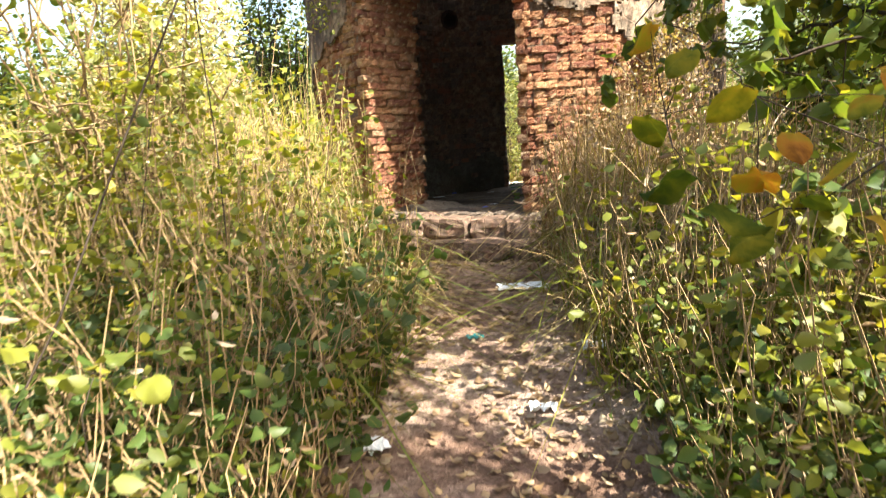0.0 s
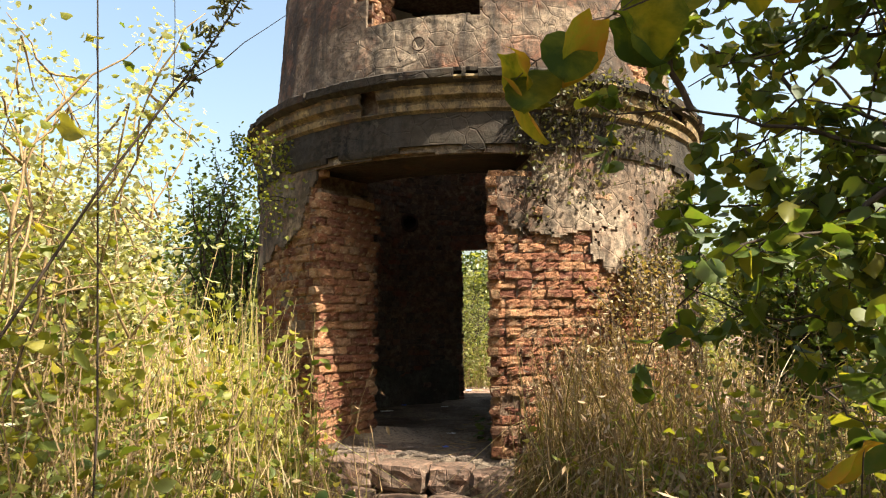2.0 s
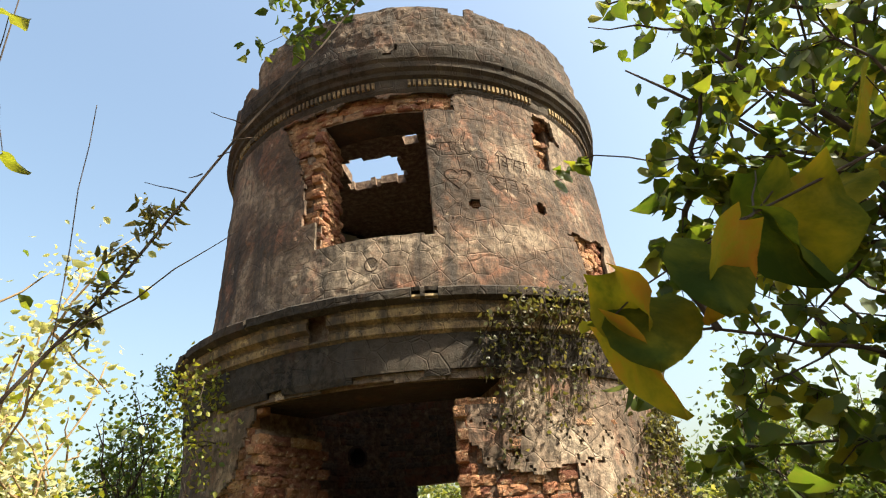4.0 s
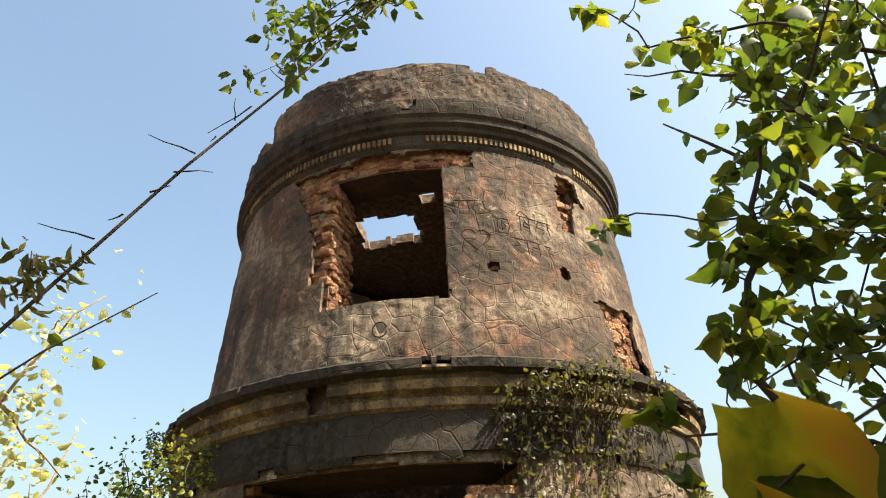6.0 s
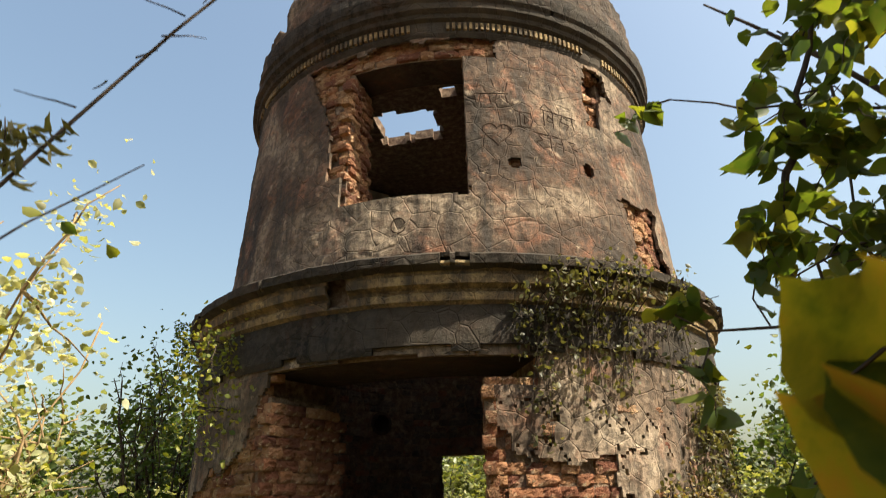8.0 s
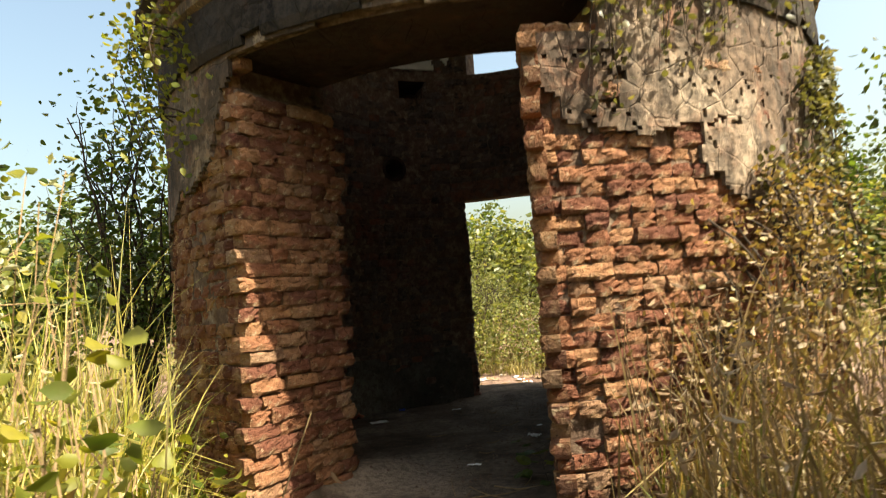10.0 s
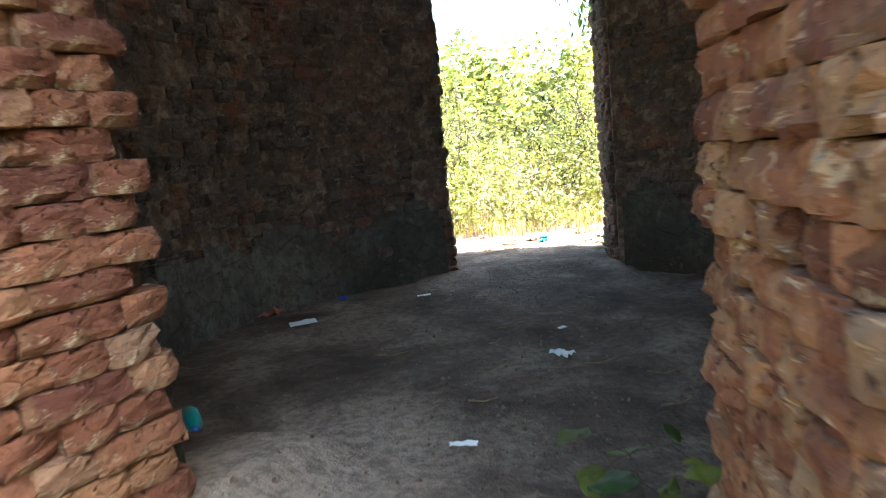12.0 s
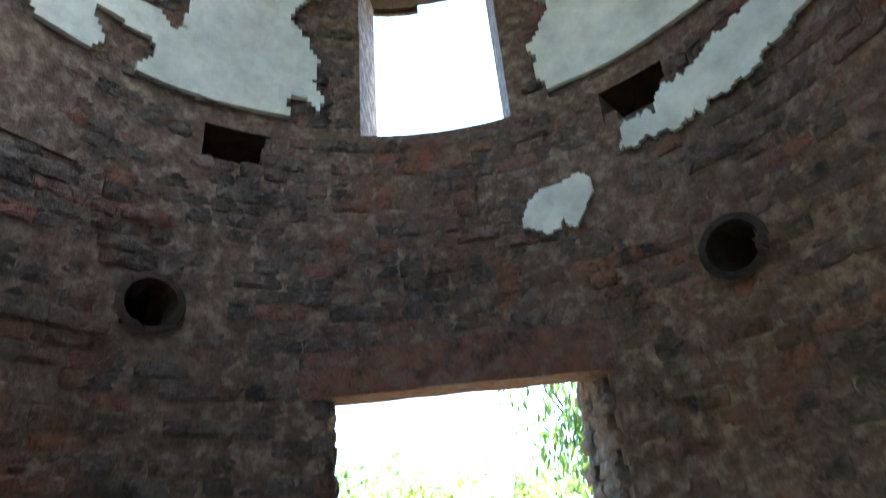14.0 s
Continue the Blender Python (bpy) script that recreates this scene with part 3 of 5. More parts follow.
def inner_test(a, z, h):
    for o in LOWER_OPEN + [WIN_F, WIN_B, WIN_R]:
        for d in (-h, 0, h):
            b = a + d if a + d > -2.2 else a + d + 2 * math.pi
            for e in (b, b - 2 * math.pi, b + 2 * math.pi):
                if o[2] < e < o[3] and o[4] < z < o[5]:
                    return False
    for ca, cz, cr in IN_HOLES:
        if math.hypot(wrap(a - ca) * R_IN, z - cz) < cr + 0.04:
            return False
    return not any(abs(wrap(a - s)) < 0.10 and 3.46 < z < 3.68 for s in SOCKETS) and not 3.68 < z < 3.77


for k in range(0, 76):
    z = (k + 0.5) * COURSE
    course_round(z, R_IN, "inner_brickwork", inner_test, lambda a, z: False, sign=-1)


def jamb(p0, p1, z0, z1, out, key, near):
    """Bricks on a straight reveal from p0 to p1 in plan."""
    d = Vector((p1[0] - p0[0], p1[1] - p0[1]))
    length = d.length
    d.normalize()
    k0, k1 = int(z0 / COURSE), int(z1 / COURSE)
    for k in range(k0, k1):
        z = (k + 0.5) * COURSE
        s = -0.02 + (0.05 if k % 2 else 0.0)
        while s < length - 0.03:
            if length - s < 0.07:
                break
            hd = random.random() < (0.7 if k % 2 else 0.25) or length - s < 0.19
            ln = 0.121 if hd else BRICK_L
            bulge = 0.022 * fbm(s, z, p0[0], 2.2) + random.gauss(0, 0.007)
            m = s + ln / 2
            if m < length + 0.03:
                p = (p0[0] + d.x * m + out[0] * bulge, p0[1] + d.y * m + out[1] * bulge, z)
                lay(pick(hd), p, (d.x, d.y), out, key, near)
            s += ln


def unit(x, y):
    n = math.hypot(x, y)
    return (x / n, y / n)


jamb((-0.86, -2.42), (-0.575, -1.70), 0.0, 2.36, unit(0.68, -0.27), "brickwork", True)
jamb((0.62, -1.74), (0.655, -2.46), -0.02, 2.36, unit(-0.72, -0.035), "brickwork", False)
jamb((-0.545, 1.71), (-0.76, 2.36), 0.0, 2.42, unit(0.65, 0.21), "inner_brickwork", False)
jamb((0.585, 2.42), (0.635, 1.70), 0.0, 2.42, unit(-0.72, 0.07), "inner_brickwork", False)
jamb((-0.44, -2.19), (-0.38, -1.76), 3.90, 5.30, unit(0.5, -0.06), "upper_brickwork", False)
for key, (V, F) in joined.items():
    tagged(mesh(key, V, F, INNER_BRICK if key == "inner_brickwork" else BRICK, tower), kind="stuff")
# rough lintel over the back doorway
lv, lf = [], []
for i in range(13):
    x = -0.72 + 1.48 * i / 12
    for y, z in ((1.66, 2.245), (1.86, 2.25), (1.86, 2.46), (1.66, 2.46)):
        lv.append((x, y + 0.01 * nz(x, z, 1, 7), z + 0.012 * nz(x, y, 2, 6)))
for i in range(12):
    for k in range(4):
        q = (k + 1) % 4
        lf.append((4 * i + k, 4 * i + q, 4 * i + 4 + q, 4 * i + 4 + k))
lf += [(3, 2, 1, 0), (48, 49, 50, 51)]
mesh("lintel", lv, lf, INNER_BRICK, tower)

# inner pale plaster above the floor line and scraps lower down
skin("inner_plaster", [(R_IN - 0.03, 3.80), (R_IN - 0.03, 5.9)], lambda a, z: in_open(a, z, WIN_F, 0.1) or in_open(a, z, WIN_B, 0.19 + 0.08 * fbm(a, z, 1, 4)) or in_open(a, z, WIN_R, 0.1) or fbm(a * 1.7, z, 2.0, 1.8) > 0.42, PALE, tower, "remains of pale plaster on the inner wall", amp=0.01, step=0.03, inside=True)


def scrap(a, z):
    for ca, cz, ra, rz in ((math.pi - 0.34, 3.10, 0.11, 0.13), (math.pi - 0.85, 3.42, 0.30, 0.13)):
        if ((wrap(a - ca) / ra) ** 2 + ((z - cz + 0.35 * wrap(a - ca)) / rz) ** 2) < 1 + 0.95 * fbm(a * 4, z, 3, 4.5):
            return False
    return True


skin("plaster_scrap", [(R_IN - 0.025, 2.9), (R_IN - 0.025, 3.66)], scrap, PALE, tower, amp=0.008, step=0.015, thick=0.02, a0=math.pi - 1.3, a1=math.pi, inside=True)
skin("inner_render", [(R_IN - 0.03, -0.02), (R_IN - 0.022, 0.75)], lambda a, z: z > 0.50 + 0.16 * fbm(a * 2, 1.0, 3.0, 2.0) or any(o[2] - 0.02 < b < o[3] + 0.02 for o in LOWER_OPEN for b in (a, a + 2 * math.pi)), RENDER_COAT, tower, "damp grey-green render along the floor", amp=0.01, inside=True)
# clay pipe ends in the two round holes
for ca, cz, cr in IN_HOLES:
    v, f = [], []
    s, c = math.sin(ca), -math.cos(ca)
    for k in range(20):
        t = 2 * math.pi * k / 20
        for rr, dep in ((cr + 0.035, -0.016), (cr, -0.024), (cr - 0.012, 0.03), (cr - 0.02, 0.42), (0.001, 0.42)):
            x, z = rr * math.cos(t), rr * math.sin(t)
            rad = R_IN + dep
            v.append((rad * s - c * x, rad * c + s * x, cz + z))
    for k in range(20):
        q = (k + 1) % 20
        for m in range(4):
            f.append((k * 5 + m, q * 5 + m, q * 5 + m + 1, k * 5 + m + 1))
    # hole lining coloured dark to pass for its inner shade
    mesh("vent_hole", v, f, RECESS_DARK, tower)


# figures scratched into the upper plaster
def on_upper(a, z):
    s, c = math.sin(a), -math.cos(a)
    r = UP_R(z) + 0.014 * fbm(2.4 * s, 2.4 * c, z, 3.0) + 0.007 * nz(s * 2.4, c * 2.4, z, 19)
    return (r * s, r * c, z)


GROOVE = mat_plain("dark scratched groove", (0.055, 0.035, 0.025), 0.95, 0.05, 0.3, 40)


def scratch(name, strokes, parent):
    V, F = [], []
    for st in strokes:
        fine = []
        for (a, b) in zip(st, st[1:]):
            n = max(2, int(math.hypot((b[0] - a[0]), (b[1] - a[1])) / 0.02))
            fine += [(a[0] + (b[0] - a[0]) * i / n, a[1] + (b[1] - a[1]) * i / n) for i in range(n)]
        fine.append(st[-1])
        base = len(V)
        for i, (u, z) in enumerate(fine):
            u, z = u + 0.004 * nz(u, z, i, 20), z + 0.004 * nz(z, u, i, 20)
            p = Vector(on_upper(u / 2.28, z))
            q = Vector(fine[min(i + 1, len(fine) - 1)]) - Vector(fine[max(i - 1, 0)])
            q = q.normalized() if q.length > 0 else Vector((1, 0))
            a = u / 2.28
            t, n3 = Vector((math.cos(a), math.sin(a), 0)), Vector((math.sin(a), -math.cos(a), 0))
            side = t * (-q.y) + Vector((0, 0, 1)) * q.x
            for w, d in ((-0.0055, 0.001), (0.0, 0.0045), (0.0055, 0.001)):
                V.append(p + side * w + n3 * d)
        for i in range(len(fine) - 1):
            for k in range(2):
                F.append((base + 3 * i + k, base + 3 * i + k + 1, base + 3 * i + 4 + k, base + 3 * i + 3 + k))
    mesh(name, V, F, GROOVE, parent)


U = lambda x: 2.28 * math.asin(x / 2.28)
heart = [(U(0.83) + 0.13 * (math.sin(t) ** 3) * 0.95, 4.445 + 0.0075 * (13 * math.cos(t) - 5 * math.cos(2 * t) - 2 * math.cos(3 * t) - math.cos(4 * t))) for t in np.linspace(0, 2 * math.pi, 30)]
scratch("scratched_heart", [heart], tower)
x1 = U(1.02)
scratch("scratched_letter", [[(x1, 4.68), (x1, 4.53), (x1 + 0.09, 4.53), (x1 + 0.11, 4.60), (x1 + 0.10, 4.68), (x1, 4.68)], [(x1 + 0.035, 4.655), (x1 + 0.04, 4.56), (x1 + 0.075, 4.60), (x1 + 0.035, 4.655)]], tower)
x2 = U(1.19)
scratch("scratched_writing", [[(x2, 4.745), (x2 + 0.36, 4.72)], [(x2 + 0.03, 4.74), (x2 + 0.03, 4.58)], [(x2 + 0.12, 4.735), (x2 + 0.12, 4.57)], [(x2 + 0.12, 4.66), (x2 + 0.07, 4.69), (x2 + 0.06, 4.64), (x2 + 0.12, 4.63)], [(x2, 4.75), (x2 + 0.05, 4.81), (x2 + 0.12, 4.745)], [(x2 + 0.22, 4.73), (x2 + 0.2, 4.66), (x2 + 0.28, 4.64), (x2 + 0.25, 4.58)], [(x2 + 0.31, 4.72), (x2 + 0.33, 4.6)]], tower)
x3 = U(1.11)
scratch("scratched_writing", [[(x3, 4.50), (x3 + 0.30, 4.47)], [(x3 + 0.04, 4.495), (x3 + 0.09, 4.43), (x3 + 0.03, 4.41), (x3 + 0.10, 4.33)], [(x3 + 0.16, 4.485), (x3 + 0.16, 4.32)], [(x3 + 0.27, 4.475), (x3 + 0.28, 4.33)], [(x3 + 0.27, 4.41), (x3 + 0.21, 4.42), (x3 + 0.2, 4.36)], [(x3 + 0.34, 4.46), (x3 + 0.40, 4.45), (x3 + 0.36, 4.40), (x3 + 0.42, 4.37)]], tower)
x4 = U(0.66)
scratch("scratched_writing", [[(x4 + d, 4.83 + e), (x4 + d + 0.02 * (-1) ** i, 4.74 + e)] for i, (d, e) in enumerate(((0, 0), (0.06, 0.01), (0.13, 0.0), (0.20, 0.02), (0.27, 0.02), (0.05, 0.16), (0.16, 0.18), (0.3, 0.15)))] + [[(x4, 4.84), (x4 + 0.3, 4.86)]], tower)
scratch("scratched_ring", [[(U(0.045) + 0.055 * math.cos(t), 3.60 + 0.065 * math.sin(t)) for t in np.linspace(0.2, 6.0, 20)]], tower)

# ---- floor, threshold and ground ----
def sheet(name, xs, ys, height, material):
    verts = [(x, y, height(x, y)) for x in xs for y in ys]
    m = len(ys)
    faces = [(i * m + j, (i + 1) * m + j, (i + 1) * m + j + 1, i * m + j + 1) for i in range(len(xs) - 1) for j in range(m - 1)]
    return mesh(name, verts, faces, material, smooth=True)


def spread(lim, fine, step):
    inner = list(np.arange(-fine, fine + 0.001, step))
    outer = [fine * (lim / fine) ** (k / 24) for k in range(1, 25)]
    return [-o for o in reversed(outer)] + inner + outer


ground = sheet("ground", spread(900, 9.0, 0.12), spread(900, 9.0, 0.12), ground_z, SOIL)
tagged(ground, "dry reddish soil with leaf litter", "ground", kind="structure")


def floor_z(x, y):
    r = math.hypot(x, y)
    z = 0.012 * fbm(x, y, 0, 3.0) + 0.006 * nz(x, y, 0, 11)
    if y > 1.3 and abs(x) < 0.8:
        z += 0.05 * min(1, (y - 1.3) / 0.4)
    if y < -1.2 and abs(x + 0.1) < 1.0:
        z += 0.06 * min(1, (-1.2 - y) / 0.5)
        left = max(0.0, x - (-0.60 + 0.37 * (y + 1.65)))
        z += 0.09 * max(0.0, 1 - left / 0.30) ** 2 * max(0.0, min(1, (y + 2.45) / 0.5)) if left < 0.30 else 0.0
        if y < -2.45:
            z -= 0.30 * min(1, (-2.45 - y) / 0.30)
    return z


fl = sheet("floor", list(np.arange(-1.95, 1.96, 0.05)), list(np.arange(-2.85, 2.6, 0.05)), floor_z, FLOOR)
bm = bmesh.new()
bm.from_mesh(fl.data)
drop = [v for v in bm.verts if math.hypot(v.co.x, v.co.y) > 1.9 and not (abs(v.co.x + 0.08) < 0.95 and abs(v.co.y) < 2.9)]
bmesh.ops.delete(bm, geom=drop, context="VERTS")
bm.to_mesh(fl.data)
bm.free()
tagged(fl, "dark trodden earth floor of the tower", "floor", kind="structure")


# ---- rubble steps and brick paving at the doorway ----
def rock(name, at, size, seed, material, parent=None, turn=0.0):
    """A worn block: a box of many faces pushed in and out, its corners rounded."""
    bm = bmesh.new()
    bmesh.ops.create_cube(bm, size=1.0)
    bmesh.ops.subdivide_edges(bm, edges=bm.edges[:], cuts=4, use_grid_fill=True)
    for v in bm.verts:
        c = v.co
        k = 1 - 0.16 * max(0.0, (c.length - 0.5) / 0.366)
        d = 1 + 0.14 * fbm(c.x + seed, c.y, c.z, 2.0) + 0.06 * nz(c.x, c.y + seed, c.z, 6)
        v.co = Vector((c.x * size[0] * k * d, c.y * size[1] * k * d, c.z * size[2] * k * d))
    me = bpy.data.meshes.new(name)
    bm.to_mesh(me)
    bm.free()
    me.materials.append(material)
    ob = new(name, me)
    ob.location, ob.rotation_euler = at, (0.06 * nz(seed, 1, 0, 3), 0.06 * nz(seed, 2, 0, 3), turn)
    if parent:
        ob.parent = parent
    return ob


RUBBLE = mat_plaster("pinkish rubble and lime", (0.34, 0.24, 0.175), (0.20, 0.125, 0.088), (0.10, 0.062, 0.045), 0.5, 0.3)
steps = empty("doorway_steps", "two worn rubble steps up to the tower doorway", "steps")
g = np.random.default_rng(33)
for i, (x, y, z, sx, sy, sz, t) in enumerate(((-0.42, -2.72, -0.02, 0.46, 0.34, 0.22, 0.1), (0.02, -2.70, -0.03, 0.44, 0.30, 0.20, -0.1), (0.40, -2.68, -0.04, 0.36, 0.30, 0.20, 0.2), (0.72, -2.72, -0.06, 0.34, 0.3, 0.2, 0.3), (-0.30, -3.02, -0.18, 0.40, 0.30, 0.20, -0.15), (0.10, -3.05, -0.19, 0.42, 0.28, 0.18, 0.05), (0.48, -3.04, -0.19, 0.38, 0.30, 0.18, -0.1), (0.85, -3.0, -0.2, 0.34, 0.28, 0.18, 0.25), (-0.72, -2.80, -0.08, 0.42, 0.36, 0.26, 0.5))):
    rock("step_stone", (x, y, z), (sx, sy, sz), 3.7 * i, RUBBLE, steps, t)
WORN_ME = []
for v, f in KINDS:
    me = bpy.data.meshes.new("brick")
    me.from_pydata(v, [], f)
    me.materials.append(INNER_BRICK)
    WORN_ME.append(me)
paving = empty("brick_paving", "worn brick-on-edge paving in the doorway", "paving", kind="structure")
for r in range(6):
    y = -2.52 + r * 0.10
    x = -0.62 + 0.36 * (y + 1.9) * (1 if y < -1.9 else 0) + g.uniform(0, 0.1)
    while x < 0.50:
        ln = 0.235 if g.uniform() < 0.7 else 0.12
        kind = int(g.integers(0, 10)) if ln > 0.2 else int(g.integers(10, 16))
        if g.uniform() < 0.86:
            b = new("brick", WORN_ME[kind])
            b.parent = paving
            b.matrix_local = pose(x + ln / 2, y, floor_z(x + ln / 2, y) + 0.012 + g.normal(0, 0.006), -90 + g.normal(0, 3), g.normal(0, 3), 8 + g.normal(0, 4))
        x += ln + 0.008
# fallen brick pieces
for i in range(26):
    a = g.uniform(-0.9, 0.9)
    r = g.uniform(2.65, 3.3)
    x, y = r * math.sin(a), -r * math.cos(a)
    k = g.uniform(0.05, 0.11)
    tagged(rock("brick_piece", (x, y, ground_z(x, y) + k * 0.3), (k * 1.6, k, k * 0.8), 11.0 + i, RUBBLE if i % 3 == 0 else BRICK, None, g.uniform(0, 3)), "broken brick piece on the ground by the tower", "brick", "fallen brick pieces")


# ---- litter ----
def scrap_sheet(name, at, size, seed, material, label, turn=0.0, crumple=0.25, lift=None):
    """A crumpled sheet of paper or plastic, with thickness."""
    n = 9
    verts, faces = [], []
    for i in range(n):
        for k in range(n):
            u, v = i / (n - 1) - 0.5, k / (n - 1) - 0.5
            edge = 1 + 0.12 * nz(u * 3 + seed, v * 3, 0, 1.5)
            h = crumple * size[0] * (abs(nz(u + seed, v, 0, 2.6)) + 0.5 * abs(nz(u, v + seed, 0, 6)))
            verts.append((u * size[0] * edge, v * size[1] * edge, h))
    for i in range(n - 1):
        for k in range(n - 1):
            faces.append((i * n + k, (i + 1) * n + k, (i + 1) * n + k + 1, i * n + k + 1))
    ob = mesh(name, verts, faces, material)
    m = ob.modifiers.new("thickness", "SOLIDIFY")
    m.thickness = 0.0015
    z = lift if lift is not None else max(ground_z(at[0], at[1]), -1)
    ob.location, ob.rotation_euler = (at[0], at[1], z + 0.004), (0, 0, turn)
    return tagged(ob, label, "litter")


scrap_sheet("plastic_sheet", (0.98, -3.92), (0.34, 0.20), 1.0, PAPER, "white plastic sheet lying on the path", 0.4, 0.08)
scrap_sheet("paper_scrap", (0.80, -5.9), (0.10, 0.12), 2.0, PAPER, "crumpled white paper on the path", 1.0, 0.5)
scrap_sheet("paper_scrap", (1.44, -5.5), (0.12, 0.08), 3.0, PAPER, "crumpled white paper by the path", 0.3, 0.4)
scrap_sheet("paper_scrap", (0.92, -4.85), (0.09, 0.07), 4.0, PLASTIC_TEAL, "small teal wrapper on the path", 0.7, 0.3)
scrap_sheet("paper_scrap", (1.60, -4.9), (0.14, 0.14), 5.0, PAPER, "torn white bag caught beside the path", 0.2, 0.6)
scrap_sheet("plastic_bag", (0.42, -6.25), (0.20, 0.14), 6.0, PAPER, "white and blue plastic bag on the ground", 0.5, 0.4)
scrap_sheet("paper_sheet", (-1.28, 0.44), (0.16, 0.11), 7.0, PAPER, "clean white sheet of paper on the floor", 0.6, 0.06, 0.012)
scrap_sheet("wrapper", (-1.62, 0.66), (0.17, 0.13), 8.0, PLASTIC_RED, "crumpled orange-red wrapper on the floor", 0.2, 0.5, 0.01)
scrap_sheet("wrapper", (-1.25, 1.05), (0.06, 0.05), 9.0, PLASTIC_BLUE, "small blue wrapper on the floor", 0.2, 0.5, 0.01)
scrap_sheet("paper_scrap", (-0.66, 1.03), (0.09, 0.04), 10.0, PAPER, "torn strip of paper on the floor", 0.3, 0.1, 0.012)
scrap_sheet("wrapper", (0.29, -0.28), (0.11, 0.06), 11.0, PAPER, "pale crumpled wrapper on the floor", 2.4, 0.4, 0.012)
scrap_sheet("paper_scrap", (0.28, 0.15), (0.05, 0.03), 12.0, PAPER, "small scrap of paper on the floor", 0.8, 0.2, 0.012)
scrap_sheet("wrapper", (0.24, -2.26), (0.04, 0.035), 13.0, PLASTIC_BLUE, "small bright blue scrap in the doorway", 0.8, 0.4, 0.10)
scrap_sheet("paper_scrap", (0.0, -1.17), (0.09, 0.03), 14.0, PAPER, "thin strip of paper on the floor", 0.1, 0.1, 0.03)
for i in range(60):
    x, y = g.uniform(-1.6, 1.2), g.uniform(2.6, 3.9)
    k = g.uniform(0.05, 0.14)
    scrap_sheet("litter_scrap", (x, y), (k, k * g.uniform(0.5, 1)), 20.0 + i, (DEAD, PAPER, DEAD, PLASTIC_RED if i % 3 else PLASTIC_TEAL, DEAD)[i % 5], "scrap of litter on the ground behind the tower", g.uniform(0, 3), 0.35)["group"] = "litter behind the tower"

# plastic bottle by the jamb
bv, bf = [], []
for k in range(14):
    t = 2 * math.pi * k / 14
    for r, z in ((0.0, 0.0), (0.03, 0.0), (0.033, 0.01), (0.033, 0.13), (0.014, 0.175), (0.014, 0.195), (0.0, 0.195)):
        bv.append((r * math.cos(t), r * math.sin(t), z))
for k in range(14):
    q = (k + 1) % 14
    for m in range(6):
        bf.append((k * 7 + m, q * 7 + m, q * 7 + m + 1, k * 7 + m + 1))
bottle = empty("plastic_bottle", "teal plastic bottle lying on the floor", "bottle", at=(-1.14, -0.93, 0.035))
mesh("bottle_body", bv, bf, PLASTIC_TEAL, bottle, smooth=True)
mesh("cap", [(x * 0.5, y * 0.5, 0.19 + z * 0.12) for x, y, z in bv], bf, PLASTIC_BLUE, bottle, "blue cap")
bottle.rotation_euler = (1.57, 0, 0.7)

# ---- plants ----
def mesh_np(name, V, F, material, parent=None, label="", smooth=False):
    """A mesh from arrays: V (n, 3), F (m, k)."""
    me = bpy.data.meshes.new(name)
    n, k = F.shape
    me.vertices.add(len(V))
    me.vertices.foreach_set("co", np.asarray(V, dtype=np.float32).ravel())
    me.loops.add(n * k)
    me.loops.foreach_set("vertex_index", F.astype(np.int32).ravel())
    me.polygons.add(n)
    me.polygons.foreach_set("loop_start", np.arange(0, n * k, k, dtype=np.int32))
    if smooth:
        me.polygons.foreach_set("use_smooth", np.ones(n, dtype=bool))
    me.materials.append(material)
    me.update(calc_edges=True)
    ob = new(name, me)
    if parent:
        ob.parent = parent
    if label:
        ob["label"] = label
    return ob


# leaf outlines: along y from the stalk to the tip, folded along the rib; quads and doubled corners
SLIM_V = np.array([(0, 0, 0), (0.16, 0.35, 0.05), (0, 0.4, -0.02), (-0.16, 0.35, 0.05), (0.10, 0.75, 0.03), (0, 0.75, -0.03), (-0.10, 0.75, 0.03), (0, 1.0, -0.10)])
SLIM_F = np.array([(0, 1, 2, 2), (0, 2, 3, 3), (1, 4, 5, 2), (2, 5, 6, 3), (4, 7, 5, 5), (5, 7, 6, 6)])
OVAL_V = np.array([(0, 0, 0), (0.30, 0.25, 0.07), (0, 0.35, -0.01), (-0.30, 0.25, 0.07), (0.31, 0.6, 0.06), (0, 0.65, -0.04), (-0.31, 0.6, 0.06), (0, 1.0, -0.12)])
OVAL_F = SLIM_F
BROAD_V = np.array([(0, 0, 0), (0.30, -0.04, 0.05), (0.47, 0.22, 0.10), (0.42, 0.52, 0.07), (0.22, 0.80, 0.00), (0.02, 1.05, -0.14), (-0.20, 0.80, -0.01), (-0.42, 0.52, 0.08), (-0.47, 0.22, 0.11), (-0.30, -0.04, 0.05), (0, 0.28, -0.02), (0, 0.58, -0.05), (0, 0.82, -0.08)])
BROAD_F = np.array([(0, 1, 2, 10), (10, 2, 3, 11), (11, 3, 4, 12), (12, 4, 5, 5), (0, 10, 8, 9), (10, 11, 7, 8), (11, 12, 6, 7), (12, 5, 6, 6)])


